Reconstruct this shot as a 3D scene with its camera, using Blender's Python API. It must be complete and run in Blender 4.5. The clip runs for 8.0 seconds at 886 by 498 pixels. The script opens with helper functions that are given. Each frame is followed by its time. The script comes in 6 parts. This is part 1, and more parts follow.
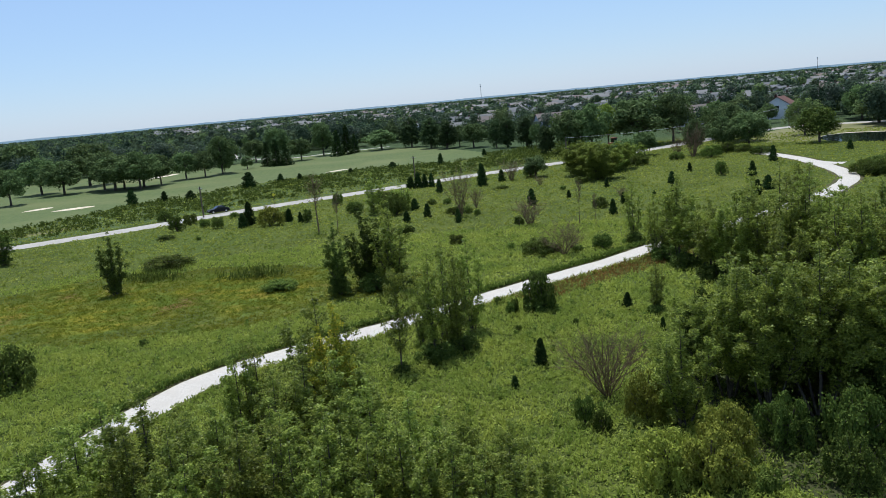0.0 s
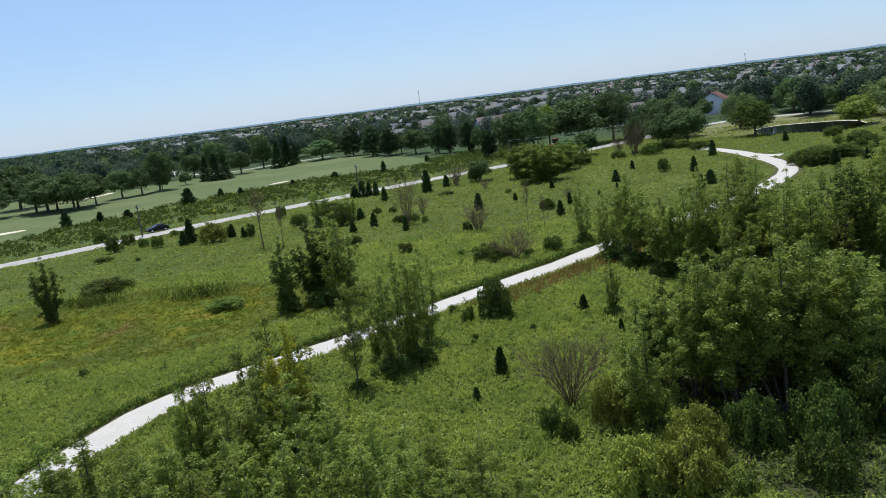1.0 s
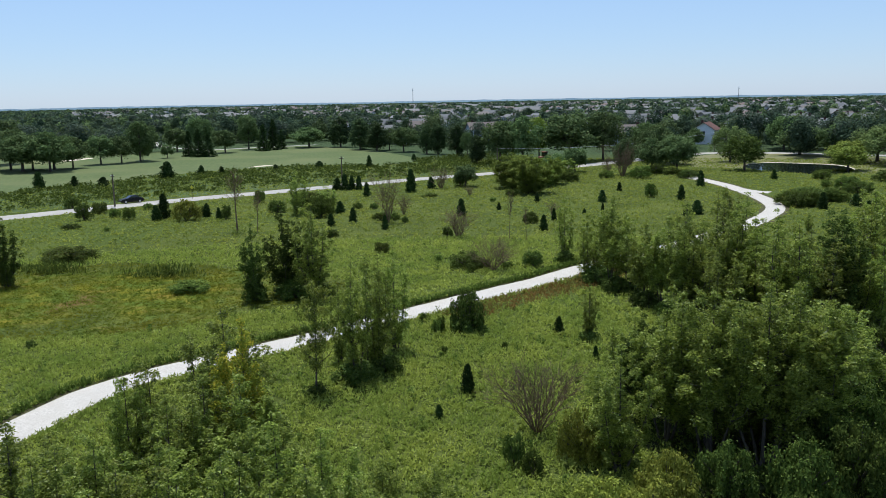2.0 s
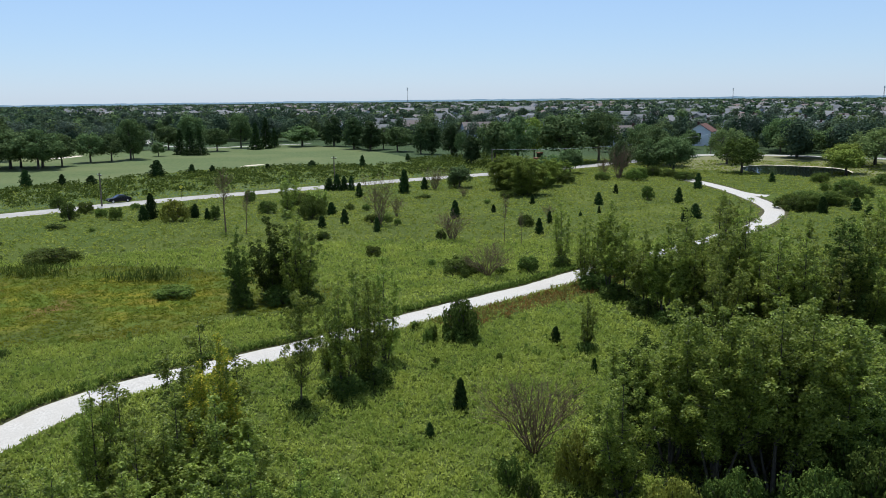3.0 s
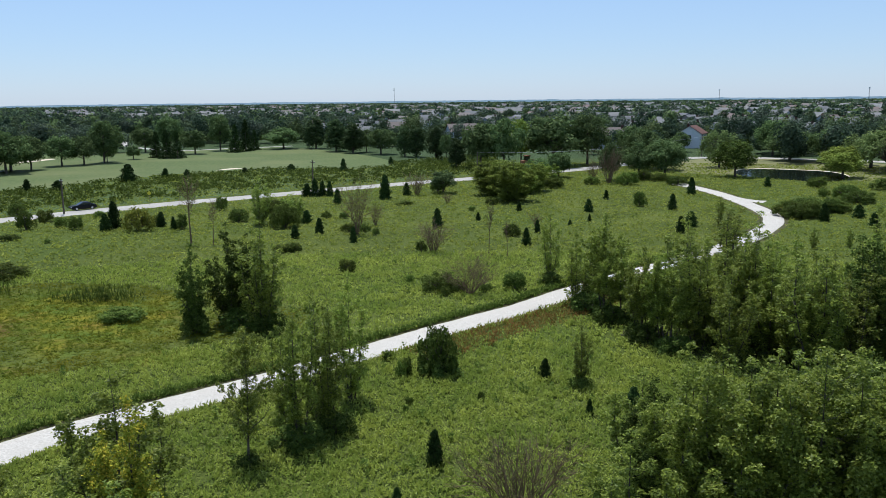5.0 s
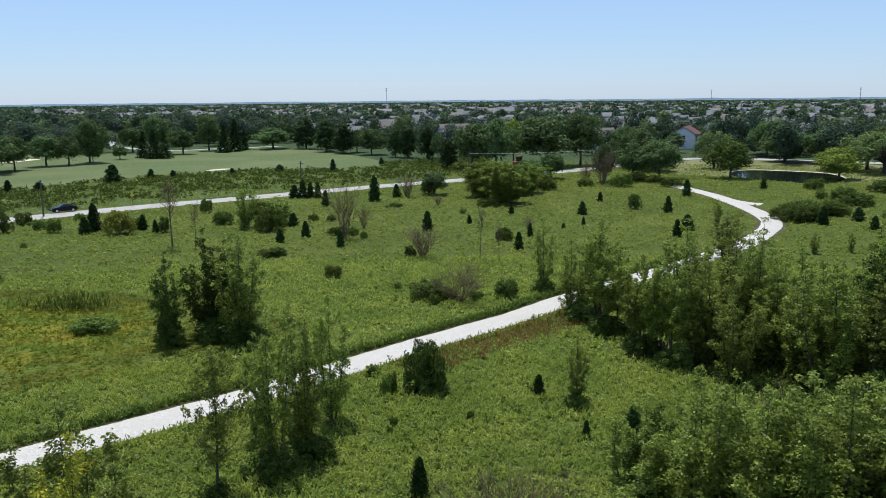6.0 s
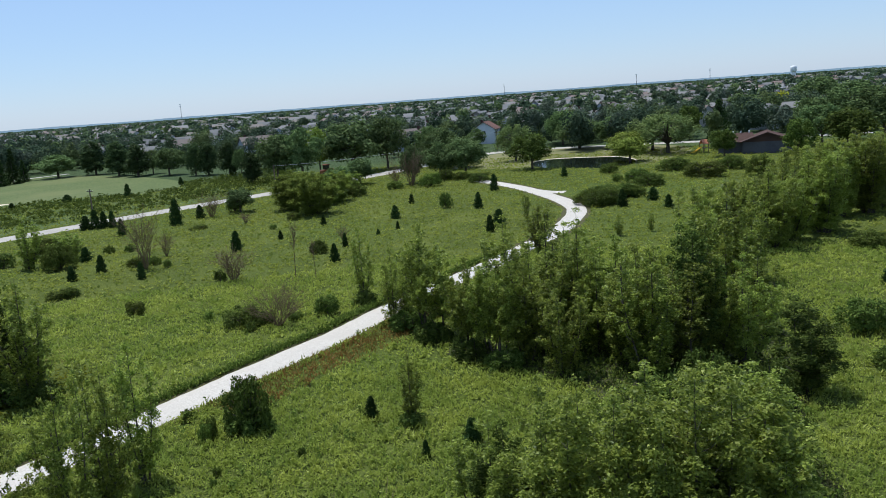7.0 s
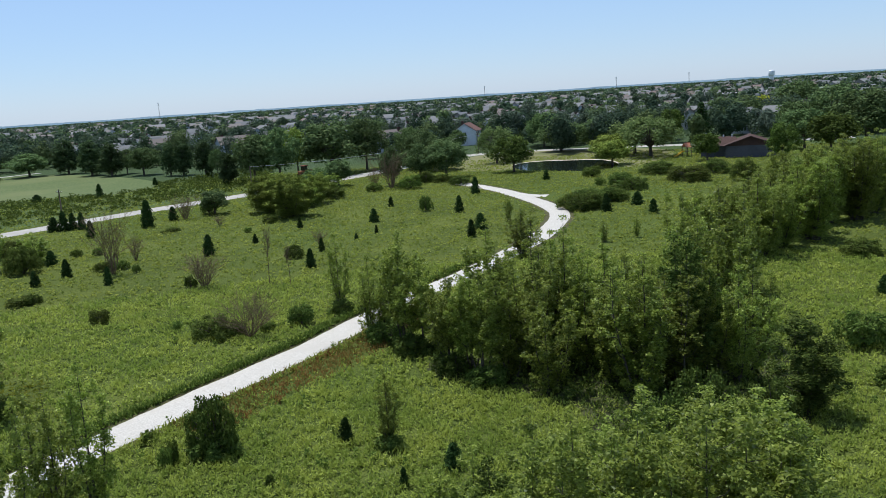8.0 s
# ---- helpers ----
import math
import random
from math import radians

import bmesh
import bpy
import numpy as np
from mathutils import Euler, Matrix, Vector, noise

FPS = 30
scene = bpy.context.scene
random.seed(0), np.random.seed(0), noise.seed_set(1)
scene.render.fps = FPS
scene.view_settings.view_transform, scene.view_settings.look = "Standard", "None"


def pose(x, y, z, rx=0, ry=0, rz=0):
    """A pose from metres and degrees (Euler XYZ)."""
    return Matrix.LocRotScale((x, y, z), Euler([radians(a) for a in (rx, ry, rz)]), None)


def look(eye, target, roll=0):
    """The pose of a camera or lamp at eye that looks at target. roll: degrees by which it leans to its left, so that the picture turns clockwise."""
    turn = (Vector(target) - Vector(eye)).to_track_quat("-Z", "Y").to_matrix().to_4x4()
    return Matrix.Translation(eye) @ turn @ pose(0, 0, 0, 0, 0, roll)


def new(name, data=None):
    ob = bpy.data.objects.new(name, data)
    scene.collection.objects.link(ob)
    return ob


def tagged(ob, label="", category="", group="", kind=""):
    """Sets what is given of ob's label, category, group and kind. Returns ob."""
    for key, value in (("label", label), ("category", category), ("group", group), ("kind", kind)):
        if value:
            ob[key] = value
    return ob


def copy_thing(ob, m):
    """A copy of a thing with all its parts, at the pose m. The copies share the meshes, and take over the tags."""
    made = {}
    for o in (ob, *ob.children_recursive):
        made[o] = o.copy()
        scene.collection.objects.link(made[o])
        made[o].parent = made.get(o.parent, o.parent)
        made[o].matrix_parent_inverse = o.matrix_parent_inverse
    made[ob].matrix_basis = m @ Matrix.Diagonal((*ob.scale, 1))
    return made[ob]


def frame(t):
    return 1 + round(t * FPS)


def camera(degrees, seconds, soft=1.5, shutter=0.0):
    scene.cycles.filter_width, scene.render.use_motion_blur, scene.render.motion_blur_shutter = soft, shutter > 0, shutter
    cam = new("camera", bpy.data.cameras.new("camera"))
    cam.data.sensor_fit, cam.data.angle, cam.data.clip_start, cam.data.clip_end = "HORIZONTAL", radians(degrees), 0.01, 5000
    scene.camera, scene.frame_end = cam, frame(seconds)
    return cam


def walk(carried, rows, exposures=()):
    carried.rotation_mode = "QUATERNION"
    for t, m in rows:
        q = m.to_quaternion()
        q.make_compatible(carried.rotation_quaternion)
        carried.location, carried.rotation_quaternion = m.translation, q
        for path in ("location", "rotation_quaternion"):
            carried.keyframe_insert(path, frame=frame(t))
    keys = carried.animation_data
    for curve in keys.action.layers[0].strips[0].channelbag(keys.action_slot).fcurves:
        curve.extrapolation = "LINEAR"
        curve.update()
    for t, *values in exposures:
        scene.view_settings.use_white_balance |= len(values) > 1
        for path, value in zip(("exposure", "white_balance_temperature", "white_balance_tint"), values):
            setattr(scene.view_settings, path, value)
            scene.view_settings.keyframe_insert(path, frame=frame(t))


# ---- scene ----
# ---------------------------------------------------------------- camera and its walk
cam = camera(55.08, 8.0, soft=0.7)


def view(x, y, z, yaw, pitch, roll):
    """A pose from a place, a heading to the left of +y, a pitch and a lean, in degrees."""
    a, b = radians(yaw), radians(pitch)
    way = Vector((-math.sin(a) * math.cos(b), math.cos(a) * math.cos(b), math.sin(b)))
    return look((x, y, z), Vector((x, y, z)) + 100 * way, roll)


walk(cam, [
    (0.0, view(0.25, -11.41, 19.87, 6.11, -10.15, -5.30)),
    (0.2, view(0.09, -11.09, 19.88, 3.21, -10.18, -6.53)),
    (0.5, view(-0.15, -10.75, 19.92, 2.57, -10.17, -7.06)),
    (1.0, view(-0.40, -9.62, 19.87, 2.34, -10.14, -7.31)),
    (1.2, view(-0.42, -9.11, 19.88, 2.27, -10.14, -7.24)),
    (1.3, view(-0.41, -8.84, 19.88, 2.24, -10.14, -7.32)),
    (1.4, view(-0.42, -8.55, 19.92, 1.65, -10.19, -4.33)),
    (1.5, view(-0.50, -8.28, 19.89, 1.20, -10.18, -2.07)),
    (1.7, view(-0.47, -7.67, 19.85, 0.95, -10.17, -1.15)),
    (2.8, view(-0.40, -4.76, 19.96, 0.49, -10.24, -0.80)),
    (3.0, view(-0.36, -4.01, 19.96, 0.41, -10.24, -0.64)),
    (3.5, view(-0.20, -2.06, 19.95, 0.20, -10.17, -0.55)),
    (4.0, view(0.00, 0.00, 20.00, -0.00, -10.17, -0.53)),
    (4.5, view(0.20, 2.13, 20.01, -0.24, -10.17, -0.51)),
    (5.8, view(0.89, 7.04, 20.10, -0.85, -10.22, -0.57)),
    (6.0, view(0.90, 7.75, 20.02, -0.97, -10.20, -0.51)),
    (6.2, view(0.98, 8.41, 20.01, -1.15, -10.21, -2.73)),
    (6.5, view(1.07, 9.50, 20.05, -6.64, -10.30, -2.99)),
    (7.0, view(1.34, 11.04, 20.11, -13.50, -10.37, -4.29)),
    (7.2, view(1.55, 11.72, 20.16, -14.28, -10.38, -0.84)),
    (7.5, view(1.73, 12.75, 20.08, -14.51, -10.37, -0.36)),
    (7.8, view(2.05, 13.59, 20.02, -14.64, -10.36, -0.28)),
    (8.0, view(2.18, 14.47, 20.07, -14.89, -10.40, -3.78)),
], exposures=[(0.0, 0.0, 5700, 8), (8.0, 0.0, 5700, 8)])

# ---------------------------------------------------------------- sky, sun and exposure
SUN_ELEVATION, SUN_BEARING = 68.0, -16.0     # degrees; the bearing runs to the right of +y

world = bpy.data.worlds.new("clear_sky")
scene.world = world
world.use_nodes = True
wn, wl = world.node_tree.nodes, world.node_tree.links
sky = wn.new("ShaderNodeTexSky")
sky.sky_type, sky.sun_disc = "NISHITA", False
sky.sun_elevation, sky.sun_rotation = radians(SUN_ELEVATION), radians(SUN_BEARING)
sky.altitude, sky.air_density, sky.dust_density, sky.ozone_density = 200.0, 1.0, 0.2, 5.0
haze = wn.new("ShaderNodeMix")
haze.data_type = "RGBA"
haze.inputs[0].default_value = 0.45
haze.inputs[7].default_value = (5.7, 7.0, 9.25, 1)
wl.new(sky.outputs["Color"], haze.inputs[6])
wl.new(haze.outputs[2], wn["Background"].inputs["Color"])
wn["Background"].inputs["Strength"].default_value = 0.1

sun = new("sun", bpy.data.lights.new("sun", "SUN"))
sun.data.energy, sun.data.angle, sun.data.color = 5.0, radians(0.5), (1.0, 0.955, 0.88)
e, b = radians(SUN_ELEVATION), radians(SUN_BEARING)
sun.matrix_world = look((0, 0, 60), Vector((0, 0, 60)) - Vector((math.sin(b) * math.cos(e), math.cos(b) * math.cos(e), math.sin(e))))


# ---------------------------------------------------------------- materials
def material(name):
    m = bpy.data.materials.new(name)
    m.use_nodes = True
    nt = m.node_tree
    return m, nt, nt.nodes["Principled BSDF"]


def mixed(nt, fac, a, b):
    """A colour between a and b, each an RGB tuple or a socket."""
    n = nt.nodes.new("ShaderNodeMix")
    n.data_type = "RGBA"
    for socket, value in ((n.inputs[0], fac), (n.inputs[6], a), (n.inputs[7], b)):
        if isinstance(value, bpy.types.NodeSocket):
            nt.links.new(value, socket)
        elif isinstance(value, tuple):
            socket.default_value = (*value, 1)
        else:
            socket.default_value = value
    return n.outputs[2]


def noised(nt, scale, low=0.35, high=0.65, detail=3.0, stretch=None):
    """Noise in metres of the object's own space, spread over 0 to 1 between low and high."""
    co = nt.nodes.new("ShaderNodeTexCoord").outputs["Object"]
    if stretch:
        mp = nt.nodes.new("ShaderNodeMapping")
        mp.inputs["Scale"].default_value = stretch
        nt.links.new(co, mp.inputs["Vector"])
        co = mp.outputs[0]
    n = nt.nodes.new("ShaderNodeTexNoise")
    n.inputs["Scale"].default_value, n.inputs["Detail"].default_value = scale, detail
    nt.links.new(co, n.inputs["Vector"])
    r = nt.nodes.new("ShaderNodeMapRange")
    r.inputs["From Min"].default_value, r.inputs["From Max"].default_value = low, high
    nt.links.new(n.outputs["Fac"], r.inputs["Value"])
    return r.outputs[0]


def bumped(nt, bsdf, height, strength, distance):
    n = nt.nodes.new("ShaderNodeBump")
    n.inputs["Strength"].default_value, n.inputs["Distance"].default_value = strength, distance
    nt.links.new(height, n.inputs["Height"])
    nt.links.new(n.outputs[0], bsdf.inputs["Normal"])


def surface(name, a, b, c, fine, coarse, rough=0.9, bump=0.3, depth=0.02, metal=0.0, stretch=None):
    """A plain surface: fine grain between a and b, broad stains towards c."""
    m, nt, bsdf = material(name)
    grain = noised(nt, fine, stretch=stretch)
    stain = noised(nt, coarse, 0.45, 0.75)
    nt.links.new(mixed(nt, stain, mixed(nt, grain, a, b), c), bsdf.inputs["Base Color"])
    bsdf.inputs["Roughness"].default_value, bsdf.inputs["Metallic"].default_value = rough, metal
    bsdf.inputs["Specular IOR Level"].default_value = 0.5 if rough < 0.8 else 0.08
    bumped(nt, bsdf, grain, bump, depth)
    return m


def foliage(name, dark, light, tip, through_light=0.27, rough=0.62, patch=0.0, patch_colour=(0.1, 0.15, 0.02), tip_at=0.93):
    """Leaves: each leaf its own shade, each plant its own tint, light shining through them."""
    m, nt, bsdf = material(name)
    geo = nt.nodes.new("ShaderNodeNewGeometry")
    ramp = nt.nodes.new("ShaderNodeValToRGB")
    ramp.color_ramp.elements[0].color, ramp.color_ramp.elements[1].color = (*dark, 1), (*light, 1)
    ramp.color_ramp.elements.new(tip_at).color = (*light, 1)
    ramp.color_ramp.elements[2].color = (*tip, 1)
    nt.links.new(geo.outputs["Random Per Island"], ramp.inputs["Fac"])
    colour = ramp.outputs["Color"]
    if patch:
        colour = mixed(nt, noised(nt, patch, 0.35, 0.65), colour, mixed(nt, 0.6, colour, patch_colour))
    info = nt.nodes.new("ShaderNodeObjectInfo")
    hsv = nt.nodes.new("ShaderNodeHueSaturation")
    for socket, low, high in (("Value", 0.76, 1.28), ("Hue", 0.489, 0.507)):
        r = nt.nodes.new("ShaderNodeMapRange")
        r.inputs["To Min"].default_value, r.inputs["To Max"].default_value = low, high
        nt.links.new(info.outputs["Random"], r.inputs["Value"])
        nt.links.new(r.outputs[0], hsv.inputs[socket])
    nt.links.new(colour, hsv.inputs["Color"])
    nt.links.new(hsv.outputs[0], bsdf.inputs["Base Color"])
    bsdf.inputs["Roughness"].default_value = rough
    bsdf.inputs["Specular IOR Level"].default_value = 0.13 if rough < 0.55 else 0.03
    glow = nt.nodes.new("ShaderNodeBsdfTranslucent")
    nt.links.new(hsv.outputs[0], glow.inputs["Color"])
    mix = nt.nodes.new("ShaderNodeMixShader")
    mix.inputs[0].default_value = through_light
    nt.links.new(bsdf.outputs[0], mix.inputs[1])
    nt.links.new(glow.outputs[0], mix.inputs[2])
    nt.links.new(mix.outputs[0], nt.nodes["Material Output"].inputs["Surface"])
    return m


def varied(name, colours, fine=6.0, rough=0.8, bump=0.2):
    """A painted or shingled surface whose colour is picked per building."""
    m, nt, bsdf = material(name)
    info = nt.nodes.new("ShaderNodeObjectInfo")
    ramp = nt.nodes.new("ShaderNodeValToRGB")
    ramp.color_ramp.interpolation = "CONSTANT"
    for n, c in enumerate(colours):
        el = ramp.color_ramp.elements[n] if n < 2 else ramp.color_ramp.elements.new(n / len(colours))
        el.position, el.color = n / len(colours), (*c, 1)
    nt.links.new(info.outputs["Random"], ramp.inputs["Fac"])
    grain = noised(nt, fine, stretch=(1, 1, 6))
    nt.links.new(mixed(nt, grain, mixed(nt, 0.15, ramp.outputs[0], (0, 0, 0)), ramp.outputs[0]), bsdf.inputs["Base Color"])
    bsdf.inputs["Roughness"].default_value = rough
    bumped(nt, bsdf, grain, bump, 0.02)
    return m


def islands(name, colours, rough=0.8):
    """As varied(), but picked per loose piece of one joined mesh."""
    m, nt, bsdf = material(name)
    geo = nt.nodes.new("ShaderNodeNewGeometry")
    ramp = nt.nodes.new("ShaderNodeValToRGB")
    ramp.color_ramp.interpolation = "CONSTANT"
    for n, c in enumerate(colours):
        el = ramp.color_ramp.elements[n] if n < 2 else ramp.color_ramp.elements.new(n / len(colours))
        el.position, el.color = n / len(colours), (*c, 1)
    nt.links.new(geo.outputs["Random Per Island"], ramp.inputs["Fac"])
    nt.links.new(ramp.outputs[0], bsdf.inputs["Base Color"])
    bsdf.inputs["Roughness"].default_value = rough
    return m


def meadow_ground():
    """Rough grass: soil and thatch between greens, and drier sedge patches in the low ground."""
    m, nt, bsdf = material("meadow_ground")
    green = mixed(nt, noised(nt, 2.2, 0.3, 0.7), (0.062, 0.08, 0.017), (0.095, 0.115, 0.023))
    green = mixed(nt, noised(nt, 0.09, 0.4, 0.7), green, (0.12, 0.138, 0.028))
    green = mixed(nt, noised(nt, 0.02, 0.48, 0.7), green, (0.082, 0.11, 0.022))
    # the low wet ground with yellowing sedge
    co = nt.nodes.new("ShaderNodeTexCoord")
    sep = nt.nodes.new("ShaderNodeSeparateXYZ")
    nt.links.new(co.outputs["Object"], sep.inputs[0])
    terms = []
    for axis, centre, radius in (("X", -44.0, 30.0), ("Y", 80.0, 17.0)):
        s = nt.nodes.new("ShaderNodeMath")
        s.operation = "SUBTRACT"
        s.inputs[1].default_value = centre
        nt.links.new(sep.outputs[axis], s.inputs[0])
        d = nt.nodes.new("ShaderNodeMath")
        d.operation = "DIVIDE"
        d.inputs[1].default_value = radius
        nt.links.new(s.outputs[0], d.inputs[0])
        p = nt.nodes.new("ShaderNodeMath")
        p.operation = "POWER"
        p.inputs[1].default_value = 2.0
        nt.links.new(d.outputs[0], p.inputs[0])
        terms.append(p.outputs[0])
    total = nt.nodes.new("ShaderNodeMath")
    nt.links.new(terms[0], total.inputs[0])
    nt.links.new(terms[1], total.inputs[1])
    wobble = nt.nodes.new("ShaderNodeMath")
    wobble.operation = "MULTIPLY_ADD"
    wobble.inputs[1].default_value = 1.6
    nt.links.new(noised(nt, 0.12, 0.3, 0.7), wobble.inputs[0])
    nt.links.new(total.outputs[0], wobble.inputs[2])
    edge = nt.nodes.new("ShaderNodeMapRange")
    edge.inputs["From Min"].default_value, edge.inputs["From Max"].default_value = 1.9, 0.9
    nt.links.new(wobble.outputs[0], edge.inputs["Value"])
    sedge = mixed(nt, noised(nt, 0.35, 0.35, 0.65, stretch=(0.6, 1.6, 1)), (0.17, 0.168, 0.014), (0.22, 0.185, 0.02))
    sedge = mixed(nt, noised(nt, 0.11, 0.5, 0.68), sedge, (0.165, 0.105, 0.034))
    sedge = mixed(nt, noised(nt, 0.3, 0.38, 0.6), sedge, (0.105, 0.14, 0.018))
    # darker lawns and verges out among the houses
    size = nt.nodes.new("ShaderNodeVectorMath")
    size.operation = "LENGTH"
    nt.links.new(co.outputs["Object"], size.inputs[0])
    out = nt.nodes.new("ShaderNodeMapRange")
    out.inputs["From Min"].default_value, out.inputs["From Max"].default_value = 245.0, 285.0
    nt.links.new(size.outputs["Value"], out.inputs["Value"])
    green = mixed(nt, out.outputs[0], green, (0.06, 0.085, 0.035))
    nt.links.new(mixed(nt, edge.outputs[0], green, sedge), bsdf.inputs["Base Color"])
    bsdf.inputs["Roughness"].default_value, bsdf.inputs["Specular IOR Level"].default_value = 0.95, 0.05
    bumped(nt, bsdf, noised(nt, 3.0, 0.2, 0.8), 0.9, 0.35)
    return m


MEADOW = meadow_ground()
TURF = surface("mown_turf", (0.085, 0.11, 0.04), (0.115, 0.138, 0.05), (0.145, 0.155, 0.062), 1.5, 0.03, 0.95, 0.2, 0.05, stretch=(1, 0.2, 1))
GRAVEL = surface("crushed_limestone", (0.42, 0.375, 0.315), (0.55, 0.5, 0.43), (0.46, 0.41, 0.345), 9.0, 0.5, 0.95, 0.4, 0.03)
ASPHALT = surface("worn_concrete_road", (0.34, 0.305, 0.26), (0.43, 0.39, 0.335), (0.31, 0.28, 0.24), 4.0, 0.25, 0.9, 0.2, 0.02)
SHADOW_SOIL = surface("shadow_soil", (0.055, 0.05, 0.022), (0.095, 0.085, 0.036), (0.08, 0.08, 0.026), 5.0, 0.4)
SAND = surface("bunker_sand", (0.55, 0.46, 0.32), (0.65, 0.56, 0.42), (0.50, 0.42, 0.28), 3.0, 0.2)
DRY_GRASS = surface("dry_grass", (0.15, 0.145, 0.06), (0.2, 0.185, 0.08), (0.11, 0.125, 0.05), 2.0, 0.1)
BARK = surface("grey_bark", (0.055, 0.047, 0.036), (0.12, 0.105, 0.082), (0.085, 0.072, 0.054), 14.0, 1.5, 0.95, 0.6, 0.02, stretch=(1, 1, 0.25))
DEAD_WOOD = surface("bleached_dead_wood", (0.12, 0.085, 0.05), (0.2, 0.148, 0.09), (0.14, 0.1, 0.06), 14.0, 1.5, 0.95, 0.5, 0.01, stretch=(1, 1, 0.25))
POLE_WOOD = surface("weathered_pole", (0.10, 0.08, 0.06), (0.17, 0.14, 0.11), (0.08, 0.065, 0.05), 9.0, 1.0, 0.9, 0.4, 0.01, stretch=(1, 1, 0.15))
LEAF = foliage("cottonwood_leaves", (0.105, 0.143, 0.024), (0.315, 0.37, 0.058), (0.47, 0.51, 0.125), 0.5, rough=0.42)
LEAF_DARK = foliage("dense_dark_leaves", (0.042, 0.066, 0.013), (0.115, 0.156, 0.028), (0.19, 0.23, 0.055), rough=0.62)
LEAF_PALE = foliage("pale_leaves", (0.13, 0.175, 0.028), (0.25, 0.31, 0.052), (0.33, 0.38, 0.085))
LEAF_OLIVE = foliage("olive_leaves", (0.15, 0.17, 0.026), (0.28, 0.3, 0.046), (0.36, 0.375, 0.08))
LEAF_YELLOW = foliage("yellowing_leaves", (0.17, 0.2, 0.02), (0.33, 0.345, 0.035), (0.62, 0.47, 0.05), tip_at=0.72)
LEAF_OAK = foliage("parkland_leaves", (0.068, 0.108, 0.036), (0.145, 0.2, 0.066), (0.21, 0.262, 0.1))
LEAF_COLUMN = foliage("columnar_tree_leaves", (0.04, 0.068, 0.025), (0.085, 0.125, 0.042), (0.13, 0.17, 0.062))
LEAF_CEDAR = foliage("cedar_sprays", (0.018, 0.036, 0.01), (0.042, 0.072, 0.017), (0.075, 0.105, 0.026), 0.1, 0.7)
LEAF_SHRUB = foliage("shrub_leaves", (0.066, 0.1, 0.018), (0.16, 0.21, 0.038), (0.24, 0.285, 0.07))
LEAF_RUST = foliage("rust_tinged_leaves", (0.055, 0.08, 0.015), (0.13, 0.16, 0.028), (0.2, 0.175, 0.035))
LEAF_WILLOW = foliage("willow_leaves", (0.1, 0.135, 0.04), (0.18, 0.22, 0.07), (0.24, 0.27, 0.1))
FORB = foliage("meadow_forbs", (0.215, 0.24, 0.038), (0.32, 0.345, 0.06), (0.41, 0.43, 0.115), 0.52, 0.6, 0.22, (0.13, 0.185, 0.03), tip_at=0.84)
SEDGE = foliage("yellow_sedge", (0.17, 0.188, 0.016), (0.225, 0.235, 0.02), (0.27, 0.225, 0.03), 0.5, 0.6, 0.16, (0.10, 0.17, 0.02))
RED_GRASS = foliage("rusty_grass", (0.2, 0.11, 0.03), (0.33, 0.18, 0.05), (0.36, 0.25, 0.08), 0.4, 0.6, 0.3, (0.12, 0.15, 0.03))
VERGE = foliage("tall_verge_grass", (0.06, 0.09, 0.015), (0.12, 0.165, 0.027), (0.18, 0.22, 0.045), 0.35, 0.6)
# the blue in these leaves is distance haze put into their colour
WOODS = foliage("haze_blue_woods", (0.066, 0.1, 0.06), (0.085, 0.122, 0.072), (0.11, 0.15, 0.088), 0.25, 0.7, 0.09, (0.12, 0.165, 0.06))


# ---------------------------------------------------------------- mesh helpers
def mesh_of(name, verts, faces, mat, smooth=False):
    """A mesh from arrays: verts (n, 3), faces a list of (m, k) index arrays."""
    me = bpy.data.meshes.new(name)
    faces = [np.asarray(f, np.int32) for f in faces if len(f)]
    sizes = np.concatenate([np.full(len(f), f.shape[1], np.int32) for f in faces])
    flat = np.concatenate([f.ravel() for f in faces])
    me.vertices.add(len(verts))
    me.vertices.foreach_set("co", np.asarray(verts, np.float32).ravel())
    me.loops.add(len(flat))
    me.loops.foreach_set("vertex_index", flat)
    me.polygons.add(len(sizes))
    me.polygons.foreach_set("loop_start", np.concatenate([[0], np.cumsum(sizes)[:-1]]).astype(np.int32))
    if smooth:
        me.polygons.foreach_set("use_smooth", np.ones(len(sizes), bool))
    me.update(calc_edges=True)
    me.validate()
    me.materials.append(mat)
    return me


def piece(name, mesh, parent=None, label=""):
    ob = new(name, mesh)
    if parent:
        ob.parent = parent
    return tagged(ob, label)


def part(name, bm, mat, parent, label=""):
    """Links a bmesh as one mesh object under a thing or a part."""
    me = bpy.data.meshes.new(name)
    bm.to_mesh(me)
    bm.free()
    me.materials.append(mat)
    return piece(name, me, parent, label)


